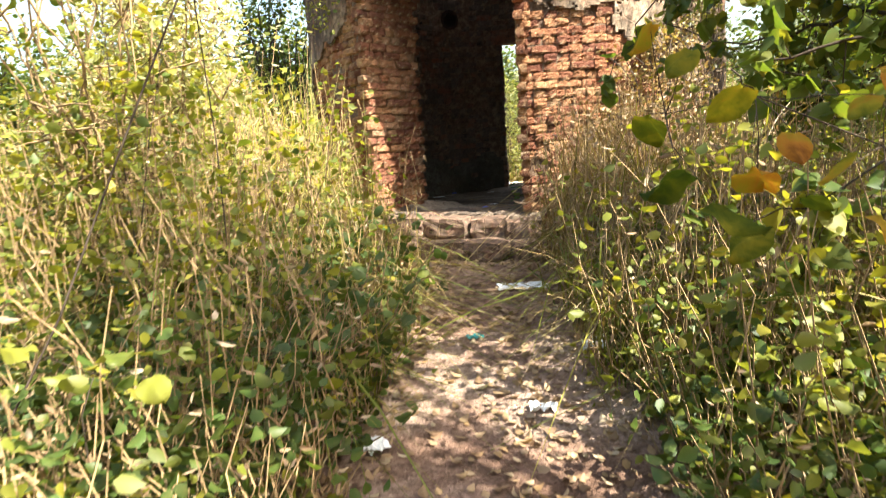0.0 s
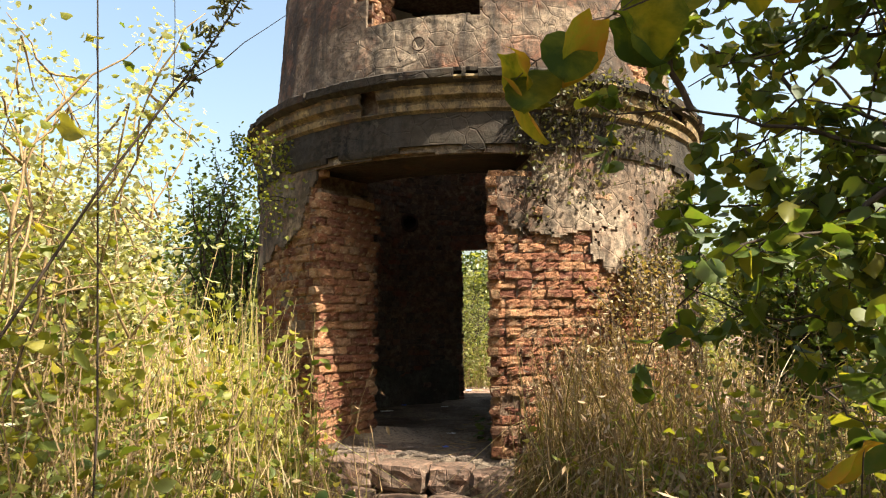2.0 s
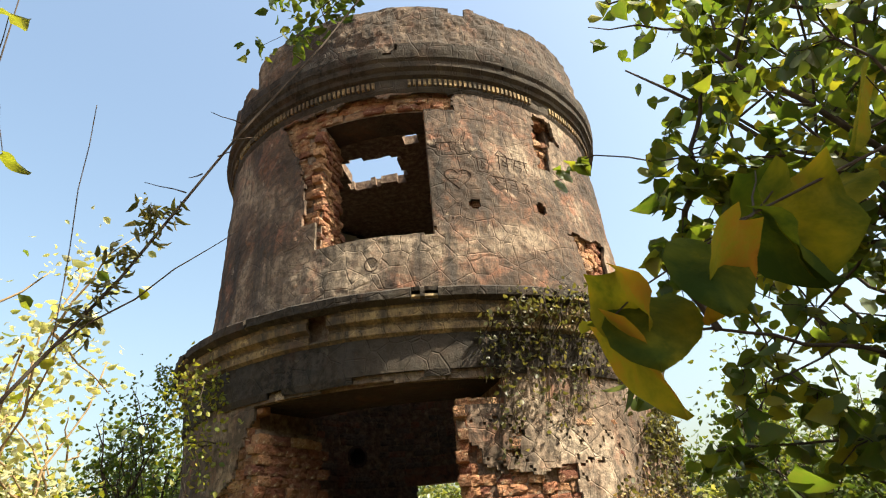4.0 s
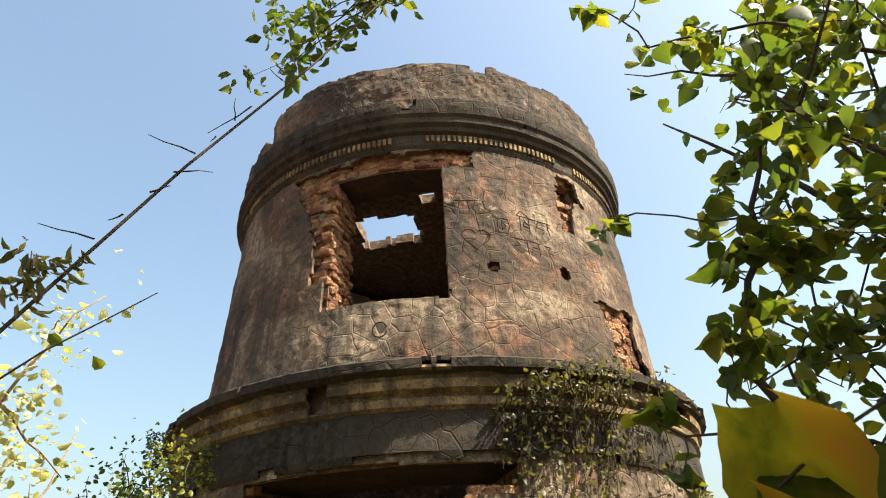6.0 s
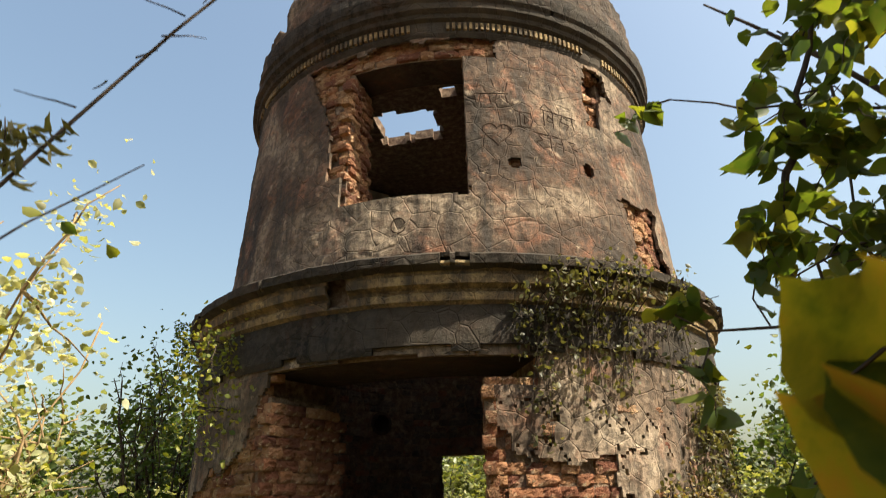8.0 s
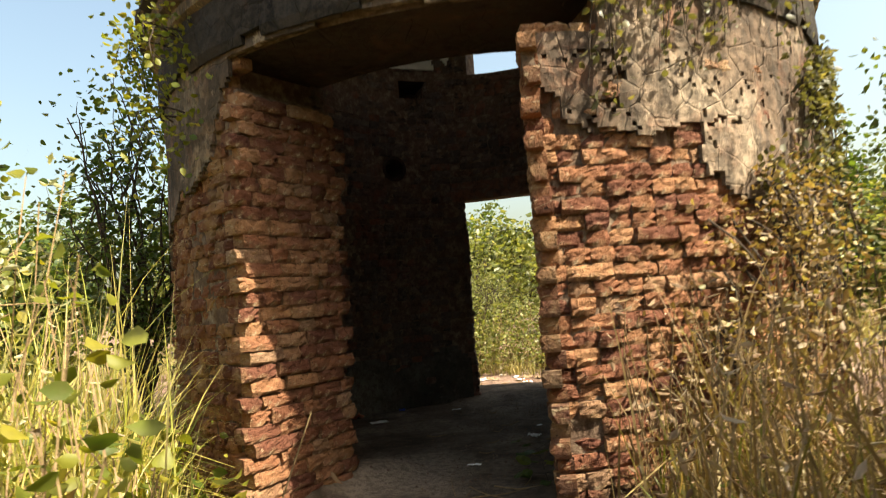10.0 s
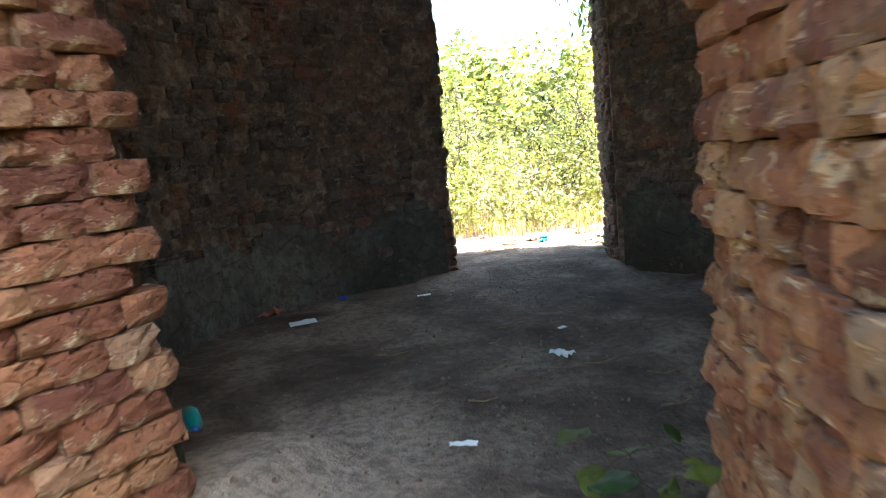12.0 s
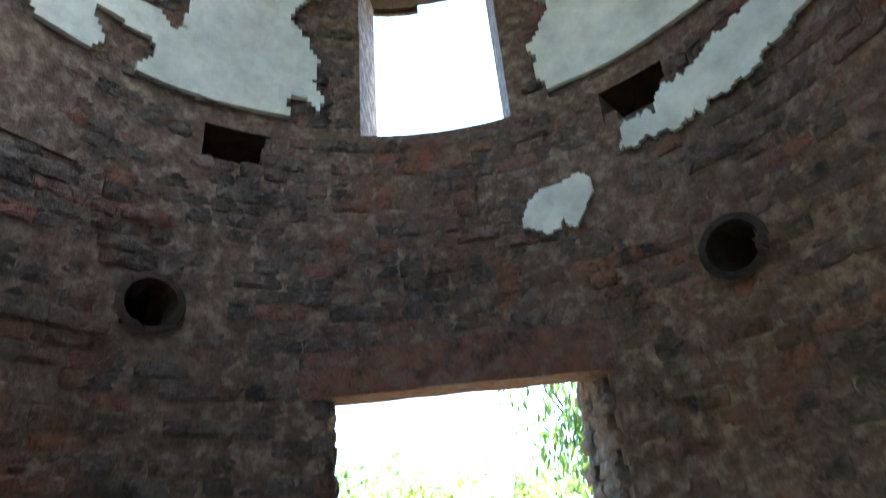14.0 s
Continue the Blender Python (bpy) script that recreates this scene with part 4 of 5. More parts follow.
def big_leaf(n=11, m=9):
    """A finely curved broad leaf with a wavy toothed rim: m across, n along."""
    V, F = [], []
    for i in range(n):
        u = i / (n - 1)
        half = 0.44 * math.sin(math.pi * min(1, 0.10 + 0.90 * u)) ** 0.72 * (1 - 0.40 * u * u) * (1 + 0.025 * (-1) ** i)
        for k in range(m):
            v = 2 * k / (m - 1) - 1
            y = u - 0.10 * (1 - u) * abs(v) ** 1.5
            z = 0.13 * abs(v) - 0.20 * u * u - 0.06 * v * v * math.sin(6 * u) + 0.025 * math.sin(9 * u + 4 * v)
            V.append((half * v, y, z))
    for i in range(n - 1):
        for k in range(m - 1):
            a, b = i * m + k, (i + 1) * m + k
            F += [(a, a + 1, b + 1), (a, b + 1, b)]
    return np.array(V), np.array(F)


FINE_V, FINE_T = big_leaf()


def fix_tris(F):
    """Triangles written as quads with a doubled corner become slim quads split into triangles."""
    tris = []
    for f in F:
        tris.append((f[0], f[1], f[2]))
        if f[3] != f[2]:
            tris.append((f[0], f[2], f[3]))
    return np.array(tris)


SLIM_T, OVAL_T, BROAD_T = fix_tris(SLIM_F), fix_tris(OVAL_F), fix_tris(BROAD_F)


def leaf_cloud(P, size, g, V0, T0, droop=0.3, spread=0.9):
    """Leaves at the points P, turned at random about upright, their tips hanging by droop."""
    n = len(P)
    az = g.uniform(0, 2 * math.pi, n)
    el = -droop + g.normal(0, spread * 0.5, n)
    roll = g.normal(0, spread, n)
    d = np.stack([np.cos(az) * np.cos(el), np.sin(az) * np.cos(el), np.sin(el)], 1)
    side = np.stack([-np.sin(az), np.cos(az), np.zeros(n)], 1)
    up = np.cross(side, d) * -1
    s2 = side * np.cos(roll)[:, None] + up * np.sin(roll)[:, None]
    u2 = np.cross(s2, d)
    s = (size * g.uniform(0.6, 1.25, n))[:, None, None]
    bend = g.uniform(0.5, 2.2, n)[:, None, None]
    W = V0[None, :, 0:1] * s2[:, None, :] + V0[None, :, 1:2] * d[:, None, :] + bend * V0[None, :, 2:3] * u2[:, None, :]
    W = P[:, None, :] + W * s
    F = T0[None] + (np.arange(n) * len(V0))[:, None, None]
    return W.reshape(-1, 3), F.reshape(-1, 3)


def tube(path, radii, sides=6):
    """A tapered limb along a list of points."""
    V, F = [], []
    for i, p in enumerate(path):
        d = (Vector(path[min(i + 1, len(path) - 1)]) - Vector(path[max(i - 1, 0)])).normalized()
        a = d.cross(Vector((0.3, 0.9, 0.2))).normalized()
        b = d.cross(a)
        for k in range(sides):
            t = 2 * math.pi * k / sides
            V.append(Vector(p) + (a * math.cos(t) + b * math.sin(t)) * radii[i])
    for i in range(len(path) - 1):
        for k in range(sides):
            q = (k + 1) % sides
            F.append((i * sides + k, i * sides + q, (i + 1) * sides + q, (i + 1) * sides + k))
    n = len(V)
    V.append(Vector(path[-1]))
    F += [((len(path) - 1) * sides + k, (len(path) - 1) * sides + (k + 1) % sides, n) for k in range(sides)]
    return [tuple(v) for v in V], F


def limb(p0, p1, r0, r1, g, wob=0.08, n=6, sag=0.0):
    p0, p1 = np.array(p0, float), np.array(p1, float)
    L = np.linalg.norm(p1 - p0)
    pts = []
    for i in range(n + 1):
        u = i / n
        q = p0 + (p1 - p0) * u + (g.normal(0, wob * L * 0.25, 3) if 0 < i < n else 0) + np.array([0, 0, sag * L * math.sin(math.pi * u)])
        pts.append(tuple(q))
    return pts, [r0 + (r1 - r0) * i / n for i in range(n + 1)]


def join(parts):
    V, F = [], []
    for v, f in parts:
        b = len(V)
        V += v
        F += [tuple(b + i for i in q) for q in f]
    return V, F


def tree(name, base, crown, radii, stems, twigs, leaves, size, material, label, category="tree", trunk_r=0.06, seed=1, shape="oval", droop=0.35, hollow=0.35, clump=0.16, group="", pick=None, bark=None):
    """A tapered trunk with limbs that reach into the crown, twigs on them, and leaves in uneven clumps round the twigs."""
    g = np.random.default_rng(seed)
    root = empty(name, label, category, group, at=base)
    base, crown, radii = np.array(base, float), np.array(crown, float), np.array(radii, float)
    fork = base + (crown - base) * np.array([0.35, 0.35, 0.30])
    wood = [tube(*limb(base, fork, trunk_r, trunk_r * 0.75, g, 0.1))]
    tips = []
    for _ in range(stems):
        d = g.normal(0, 1, 3)
        d[2] = abs(d[2]) * 1.1 - 0.35
        d /= np.linalg.norm(d)
        end = crown + d * radii * g.uniform(0.55, 0.95)
        path, rr = limb(fork, end, trunk_r * 0.5, 0.005, g, 0.07, 9, 0.05)
        wood.append(tube(path, rr, 5))
        for _ in range(twigs):
            s = path[int(g.integers(2, 10))]
            e = np.array(s) + g.normal(0, 1, 3) * radii * 0.32
            k = np.linalg.norm((e - crown) / radii)
            if k > 1.1:
                e = crown + (e - crown) / k * 1.05
            if pick and not pick(e):
                continue
            tp, tr = limb(s, e, 0.008, 0.0025, g, 0.12, 4)
            wood.append(tube(tp, tr, 4))
            tips.append(tp)
    V, F = join(wood)
    V = [tuple(np.array(v) - base) for v in V]
    mesh("trunk", V, F, bark or BARK, root, smooth=True)
    P = []
    for i in range(leaves):
        tp = tips[int(g.integers(0, len(tips)))]
        p = np.array(tp[int(g.integers(1, 5))]) + g.normal(0, clump, 3)
        if pick and not pick(p):
            continue
        P.append(p - base)
    V0, T0 = {"oval": (OVAL_V, OVAL_T), "slim": (SLIM_V, SLIM_T), "broad": (BROAD_V, BROAD_T)}[shape]
    W, T = leaf_cloud(np.array(P), size, g, V0, T0, droop)
    mesh_np("crown", W, T, material, root)
    return root


def blades(name, count, area, hmin, hmax, width, material, label, lean=0.85, keep=None, seed=1, flop=1.0):
    """Tall grass: bent ribbons that thin out to a tip, in uneven tufts."""
    g = np.random.default_rng(seed)
    x0, x1, y0, y1 = area
    C = []
    while len(C) < count:
        cx, cy = g.uniform(x0, x1), g.uniform(y0, y1)
        if keep(cx, cy) and nz(cx, cy, seed * 3.0, 0.9) > g.uniform(-1.2, 0.35):
            th = hmin + (hmax - hmin) * g.uniform(0, 1) ** 1.3
            C += [(cx + g.normal(0, 0.07), cy + g.normal(0, 0.07), th) for _ in range(int(g.integers(4, 12)))]
    C = np.array(C)
    n = len(C)
    z0 = np.array([ground_z(x, y) for x, y, _ in C]) - 0.02
    h = C[:, 2] * g.uniform(0.45, 1.15, n)
    a = g.uniform(0, 2 * math.pi, n)
    b = lean * h * np.abs(g.normal(0.8, 0.6, n))
    b = np.where((np.abs(C[:, 0]) < 1.5) & (C[:, 1] > -4.6), b * 0.7, b)
    w = width * g.uniform(0.5, 1.5, n)
    ta = g.uniform(0, 2 * math.pi, n)
    kink = g.uniform(0, 1, n) < 0.62
    seg = 6
    V = np.zeros((n, seg + 1, 2, 3))
    for s in range(seg + 1):
        u = s / seg
        k = np.where(u < 0.15, 0.5 + u * 3, (1 - u) ** 0.6)
        fall = np.where(kink & (u > 0.55), (u - 0.55) * h * 1.5, 0.0)
        px = C[:, 0] + np.cos(a) * (b * u * u + fall * 0.6)
        py = C[:, 1] + np.sin(a) * (b * u * u + fall * 0.6)
        pz = z0 + h * u - flop * 0.35 * b * u ** 3 - fall
        for i, sg in enumerate((-1, 1)):
            V[:, s, i, 0] = px + sg * np.cos(ta) * w * k
            V[:, s, i, 1] = py + sg * np.sin(ta) * w * k
            V[:, s, i, 2] = pz
    mid = V[:, :, 0, :]
    lane = np.interp(mid[:, :, 1], [-8.1, -7.4, -6.6, -5.3, -4.1, -3.0, -2.0], [2.0, 1.7, 1.35, 0.95, 0.74, 0.4, 0.2])
    V = V[~np.any((np.abs(mid[:, :, 0] - lane) < 0.45) & (mid[:, :, 2] > 0.25) & (mid[:, :, 1] < -1.9), axis=1)]
    mid = V[:, :, 0, :]
    V = V[~np.any((mid[:, :, 0] > -0.80) & (mid[:, :, 0] < 0.80) & (mid[:, :, 1] > -3.5) & (mid[:, :, 1] < 0), axis=1)]
    n = len(V)
    base = (np.arange(n) * (seg + 1) * 2)[:, None]
    F = np.stack([np.concatenate([base + 2 * s, base + 2 * s + 1, base + 2 * s + 3, base + 2 * s + 2], 1) for s in range(seg)], 1)
    return tagged(mesh_np(name, V.reshape(-1, 3), F.reshape(-1, 4), material), label, "grass", kind="stuff")


def weeds(name, count, area, hmin, hmax, size, material, label, keep, seed, shape="oval", per=14):
    """Low leafy undergrowth: thin stems set with leaves, too many to count."""
    g = np.random.default_rng(seed)
    P, wood = [], []
    x0, x1, y0, y1 = area
    m = 0
    while m < count:
        x, y = g.uniform(x0, x1), g.uniform(y0, y1)
        if not keep(x, y):
            m += 0.1
            continue
        h = g.uniform(hmin, hmax)
        z = ground_z(x, y)
        top = (x + g.normal(0, 0.16), y + g.normal(0, 0.16), z + h)
        path, rr = limb((x, y, z - 0.02), top, 0.005, 0.002, g, 0.15, 5)
        wood.append(tube(path, rr, 3))
        for _ in range(per):
            q = np.array(path[int(g.integers(1, 6))])
            P.append(q + g.normal(0, 0.05, 3))
        m += 1
    V0, T0 = {"oval": (OVAL_V, OVAL_T), "slim": (SLIM_V, SLIM_T), "broad": (BROAD_V, BROAD_T)}[shape]
    W, T = leaf_cloud(np.array(P), size, g, V0, T0, 0.25)
    root = empty(name, label, "plants", kind="stuff")
    mesh_np("leaves", W, T, material, root)
    V, F = join(wood)
    mesh("stems", V, F, STALK, root)
    return root


STALK = mat_plain("dry plant stalk", (0.30, 0.20, 0.10), 0.8, 0.15, 0.5, 30)
CLEAR_CAM = lambda x, y: abs(x - (path_x(y) + 0.18)) > 0.42 or y > -3.2
LEFT_SIDE = lambda x, y: x < path_x(y) - 0.42 - 0.12 * nz(y, 1, 0, 1.2) and math.hypot(x, y) > 2.62 and y < 0.5 and not (y > -3.9 and x > (-1.02 if y > -3.3 else -0.82))
RIGHT_SIDE = lambda x, y: x > path_x(y) + 0.62 + 0.12 * nz(y, 4, 0, 1.2) and not (y > -3.9 and x < 1.0) and math.hypot(x, y) > 2.62 and not (y < -5.6 and x < path_x(y) + 0.9)
AROUND = lambda x, y: math.hypot(x, y) > 4.2 and not (abs(x) < 3.5 and y > 2) and not (abs(x - path_x(y)) < 1.2 and y < -2)
BEHIND = lambda x, y: y > 3.7
blades("dry_grass", 6500, (-4.2, 0.9, -5.3, -1.2), 0.6, 1.85, 0.0045, STRAW, "tall dry straw-coloured grass beside the path", keep=LEFT_SIDE, seed=1)
blades("green_grass", 7500, (-4.2, 1.0, -5.9, -1.2), 0.35, 1.35, 0.008, GRASS, "yellow-green grass beside the path", keep=LEFT_SIDE, seed=2)
blades("dry_grass", 6000, (0.7, 5, -5.2, -0.6), 0.5, 1.45, 0.0045, BROWN_STRAW, "tall withered brown grass by the tower wall", keep=RIGHT_SIDE, seed=3)
blades("green_grass", 5000, (0.7, 5, -5.4, -0.6), 0.35, 1.15, 0.008, GRASS, "yellow-green grass by the tower wall", keep=RIGHT_SIDE, seed=4)
blades("far_grass", 7000, (-11, 11, -10, 11), 0.7, 1.5, 0.011, STRAW, "dry grass round the clearing", keep=AROUND, seed=5)
blades("back_grass", 1500, (-3.5, 3.5, 3.8, 5.2), 0.2, 0.7, 0.006, STRAW, "low grass behind the tower", keep=BEHIND, seed=6)
weeds("undergrowth", 620, (-3.5, 1.5, -7.4, -2.4), 0.2, 1.0, 0.05, LEAF_YELLOW, "leafy yellow-green undergrowth among the grass", LEFT_SIDE, 7)
weeds("undergrowth", 420, (1.9, 3.6, -7.2, -5.0), 0.15, 0.6, 0.06, LEAF, "dark leafy undergrowth at the path's edge", RIGHT_SIDE, 98)
weeds("undergrowth", 900, (-1.6, 1.4, -7.2, -5.0), 0.2, 0.75, 0.06, LEAF, "dark leafy undergrowth at the path's edge", LEFT_SIDE, 99)
weeds("undergrowth", 520, (1.2, 4.5, -7.4, -2.0), 0.2, 0.9, 0.05, LEAF_YELLOW, "leafy undergrowth among the grass", RIGHT_SIDE, 8)
weeds("brambles", 420, (-2.0, 1.5, -7.2, -3.4), 0.2, 0.7, 0.05, DEAD, "brown withered weeds at the path's edge", lambda x, y: LEFT_SIDE(x, y) and x > path_x(y) - 1.5, 9, "slim", 10)
weeds("brambles", 320, (1.6, 4.0, -7.4, -2.8), 0.2, 0.6, 0.05, DEAD, "brown withered weeds at the path's edge", RIGHT_SIDE, 10, "slim", 10)

weeds("undergrowth", 300, (-2.6, 1.0, -6.6, -3.6), 0.6, 1.45, 0.05, LEAF_YELLOW, "tall weeds with pale sunlit leaves above the grass", lambda x, y: LEFT_SIDE(x, y) and (x < -0.7 or y < -5.0 and x < path_x(y) - 0.8), 41, "oval", 18)
weeds("undergrowth", 260, (1.9, 3.6, -6.4, -3.2), 0.5, 1.3, 0.05, LEAF_YELLOW, "tall weeds with pale sunlit leaves by the tower", RIGHT_SIDE, 42, "oval", 18)
weeds("undergrowth", 240, (-1.8, -0.9, -3.9, -2.7), 0.3, 0.9, 0.07, LEAF_YELLOW, "broad sunlit weeds at the foot of the wall", LEFT_SIDE, 43, "broad", 14)
weeds("brambles", 300, (-2.6, 1.2, -6.8, -3.4), 0.5, 1.3, 0.05, DEAD, "withered brown stems among the grass", LEFT_SIDE, 44, "slim", 7)

weeds("undergrowth", 620, (-3.4, 3.4, 4.0, 5.6), 0.3, 1.1, 0.06, LEAF_OLIVE, "leafy olive undergrowth behind the tower", lambda x, y: True, 45, "oval", 22)

weeds("undergrowth", 420, (-2.4, 0.6, -6.0, -3.9), 0.7, 1.6, 0.06, LEAF_YELLOW, "tangled tall weeds with sunlit leaves in the grass", lambda x, y: LEFT_SIDE(x, y) and x < path_x(y) - 0.75, 48, "oval", 16)
weeds("undergrowth", 260, (-3.0, 0.0, -5.6, -3.4), 0.9, 1.9, 0.05, LEAF_PALE, "pale feathery weeds above the grass", lambda x, y: LEFT_SIDE(x, y) and x < path_x(y) - 1.1, 49, "slim", 20)
weeds("undergrowth", 420, (-1.6, 0.7, -6.0, -4.4), 0.15, 0.7, 0.07, LEAF, "dark leafy weeds under the grass", LEFT_SIDE, 58, "broad", 10)
weeds("brambles", 360, (1.2, 3.4, -5.6, -3.0), 0.4, 1.2, 0.05, DEAD, "withered brown stems among the grass by the tower", RIGHT_SIDE, 59, "slim", 8)

# fallen leaves
g = np.random.default_rng(21)
LP = []
while len(LP) < 3600:
    y = g.uniform(-8.5, -2.7)
    x = path_x(y) + g.normal(0, 0.75)
    if abs(x - path_x(y)) > 0.22 or g.uniform() < 0.35:
        LP.append((x, y, ground_z(x, y) + 0.012))
W, T = leaf_cloud(np.array(LP), 0.055, g, OVAL_V, OVAL_T, 0.0, 0.35)
tagged(mesh_np("fallen_leaves", W, T, DEAD), "dry brown fallen leaves on the soil", "leaves", kind="stuff")

# trees and shrubs near the tower


def OPEN_TO_SUN(p):
    """Keeps the crown out of the light that falls on the wall beside the doorway."""
    t = (p[0] - 1.1) / to_sun.x
    y, z = p[1] - to_sun.y * t, p[2] - to_sun.z * t
    if -3.2 < y < -1.2 and z < 2.68:
        return False
    t = (p[0] + 0.8) / to_sun.x
    y, z = p[1] - to_sun.y * t, p[2] - to_sun.z * t
    if -2.7 < y < -2.0 and z < 1.25:
        return False
    return not (-5.2 < y < -2.7 and 0.0 < z < 1.7 and nz(p[0], p[1], p[2], 2.2) < 0.12 and p[1] > -4.4)


NOT_TOWER = lambda p: math.hypot(p[0], p[1]) > 2.75 or p[2] > 7
tree("broadleaf_tree", (4.3, -5.2, -0.6), (3.15, -3.9, 3.0), (1.55, 1.5, 2.1), 18, 11, 4200, 0.075, LEAF_BIG, "green broad-leaved tree with yellowing leaves and bare twigs", trunk_r=0.07, seed=11, shape="broad", droop=0.7, clump=0.13, pick=lambda p: NOT_TOWER(p) and p[0] > 1.58 + 0.16 * max(0, p[1] + 6.0) and OPEN_TO_SUN(p))


def bough_tree(name, base, trunk, limbs, size, material, label, seed, gap=0.07, reach=(0.12, 0.42), pick=None, trunk_r=0.05, limb_r=0.016, shape=(BROAD_V, BROAD_T), leaf_gap=0.025):
    """A tree whose limbs follow given lines; twigs leave them at short steps and carry leaves along their length."""
    g = np.random.default_rng(seed)
    root = empty(name, label, "tree", at=base)
    base = np.array(base, float)
    wood, P = [], []
    pts = [np.array(q, float) for q in trunk]
    wood.append(tube([tuple(q) for q in pts], [trunk_r * (1 - 0.45 * i / (len(pts) - 1)) for i in range(len(pts))], 7))
    for line in limbs:
        line = [np.array(q, float) for q in line]
        fine, walked = [], 0.0
        for a, b in zip(line[:-1], line[1:]):
            n = max(2, int(np.linalg.norm(b - a) / 0.10))
            fine += [a + (b - a) * k / n + g.normal(0, 0.012, 3) for k in range(n)]
        fine.append(line[-1])
        n = len(fine)
        wood.append(tube([tuple(q) for q in fine], [limb_r * (1 - 0.82 * i / (n - 1)) for i in range(n)], 5))
        for i in range(int(n * 0.22), n):
            for _ in range(int(g.poisson(0.10 / gap))):
                d = g.normal(0, 1, 3) * np.array((1, 1, 0.9))
                d /= np.linalg.norm(d)
                e = fine[i] + d * g.uniform(*reach) + np.array((0, 0, -0.03))
                tw, tr = limb(fine[i], e, 0.004, 0.0014, g, 0.22, 5)
                if pick and not pick(e):
                    continue
                wood.append(tube(tw, tr, 3))
                L = np.linalg.norm(e - fine[i])
                for _ in range(int(L / leaf_gap)):
                    u = g.uniform(0.6, 5)
                    k = min(4, int(u))
                    q = np.array(tw[k]) + (np.array(tw[k + 1]) - np.array(tw[k])) * (u - k)
                    P.append(q + g.normal(0, 0.014, 3) - base)
    V, F = join(wood)
    mesh("trunk", [tuple(np.array(v) - base) for v in V], F, BARK, root, smooth=True)
    W, T = leaf_cloud(np.array(P), size, g, *shape, 0.75)
    mesh_np("crown", W, T, material, root)
    return root


bough_tree("broadleaf_tree", (4.0, -5.4, -0.6), [(4.0, -5.4, -0.6), (3.85, -5.35, 0.1), (3.6, -5.3, 0.8), (3.4, -5.2, 1.2)], [
    [(3.4, -5.2, 1.2), (2.7, -4.8, 1.7), (2.17, -4.6, 1.98), (1.67, -4.6, 2.05), (1.52, -4.6, 2.1)],
    [(2.0, -4.6, 2.0), (1.9, -4.6, 2.2), (2.18, -4.6, 3.0), (2.35, -4.6, 3.42), (2.5, -4.5, 4.1)],
    [(3.4, -5.2, 1.2), (2.9, -4.7, 2.4), (2.43, -4.6, 2.7), (1.95, -4.6, 2.78), (1.7, -4.6, 2.85)],
    [(2.9, -4.7, 2.4), (2.9, -4.7, 3.2), (2.4, -4.6, 3.75), (1.95, -4.6, 3.7), (1.72, -4.6, 4.05)],
    [(3.4, -5.2, 1.2), (3.0, -5.0, 1.9), (2.6, -5.1, 2.6), (2.35, -5.2, 3.1)],
    [(2.7, -4.8, 1.7), (2.45, -5.0, 1.42), (2.05, -5.2, 1.35), (1.9, -5.2, 1.2)],
    [(3.6, -5.3, 0.8), (2.8, -5.3, 1.0), (2.2, -5.4, 0.9)],
    [(3.4, -5.2, 1.2), (3.2, -4.3, 2.3), (2.9, -4.1, 3.4), (2.5, -4.2, 4.3)],
    [(3.2, -4.3, 2.3), (2.6, -4.1, 2.5), (2.05, -4.1, 2.3)],
    [(3.4, -5.2, 1.2), (3.1, -5.6, 2.0), (2.6, -5.6, 2.3), (2.2, -5.5, 2.2)],
    [(3.6, -5.3, 0.8), (3.1, -5.0, 1.1), (2.7, -4.7, 1.3), (2.3, -4.5, 1.5)],
    [(3.6, -5.3, 0.8), (3.3, -4.8, 1.5), (3.0, -4.5, 1.9), (2.7, -4.4, 1.9)],
    [(3.6, -5.3, 0.8), (3.2, -5.7, 0.7), (2.7, -5.8, 0.6), (2.4, -5.8, 0.4)],
    [(3.4, -5.2, 1.2), (2.8, -4.7, 1.45), (2.3, -4.5, 1.6), (1.9, -4.5, 1.6)],
    [(3.4, -5.2, 1.2), (2.8, -4.6, 1.15), (2.3, -4.45, 1.1), (1.95, -4.45, 1.25)],
    [(3.4, -5.2, 1.2), (3.0, -4.7, 1.7), (2.6, -4.6, 1.95), (2.1, -4.6, 1.8)],
], 0.078, LEAF_BIG, "broad-leaved tree spreading thin leafy boughs over the path", 111, pick=lambda p: p[0] > 1.5 and (p[1] < -4.35 or OPEN_TO_SUN(p)))
tree("shrub", (3.4, -0.9, -0.4), (3.4, -0.8, 1.4), (0.78, 1.0, 1.6), 18, 14, 13000, 0.062, LEAF, "dense dark green shrub beside the tower wall", "shrub", 0.04, 12, pick=NOT_TOWER)
tree("shrub", (5.6, -1.2, -0.5), (5.5, -1.2, 1.2), (1.5, 1.4, 1.6), 16, 12, 9000, 0.06, LEAF, "tall green shrub with glossy leaves", "shrub", 0.05, 13)
tree("small_tree", (-3.2, -0.4, -0.4), (-3.15, -0.4, 2.2), (0.75, 0.9, 1.25), 14, 10, 3000, 0.065, LEAF, "dark green small tree against the tower's side", "tree", 0.05, 14, pick=NOT_TOWER)
tree("shrub", (-2.6, -3.4, -0.4), (-2.3, -3.5, 1.5), (1.0, 0.9, 1.1), 12, 9, 1500, 0.055, LEAF_YELLOW, "loose shrub with yellow-green leaves above the grass", "shrub", 0.03, 15, bark=STALK)
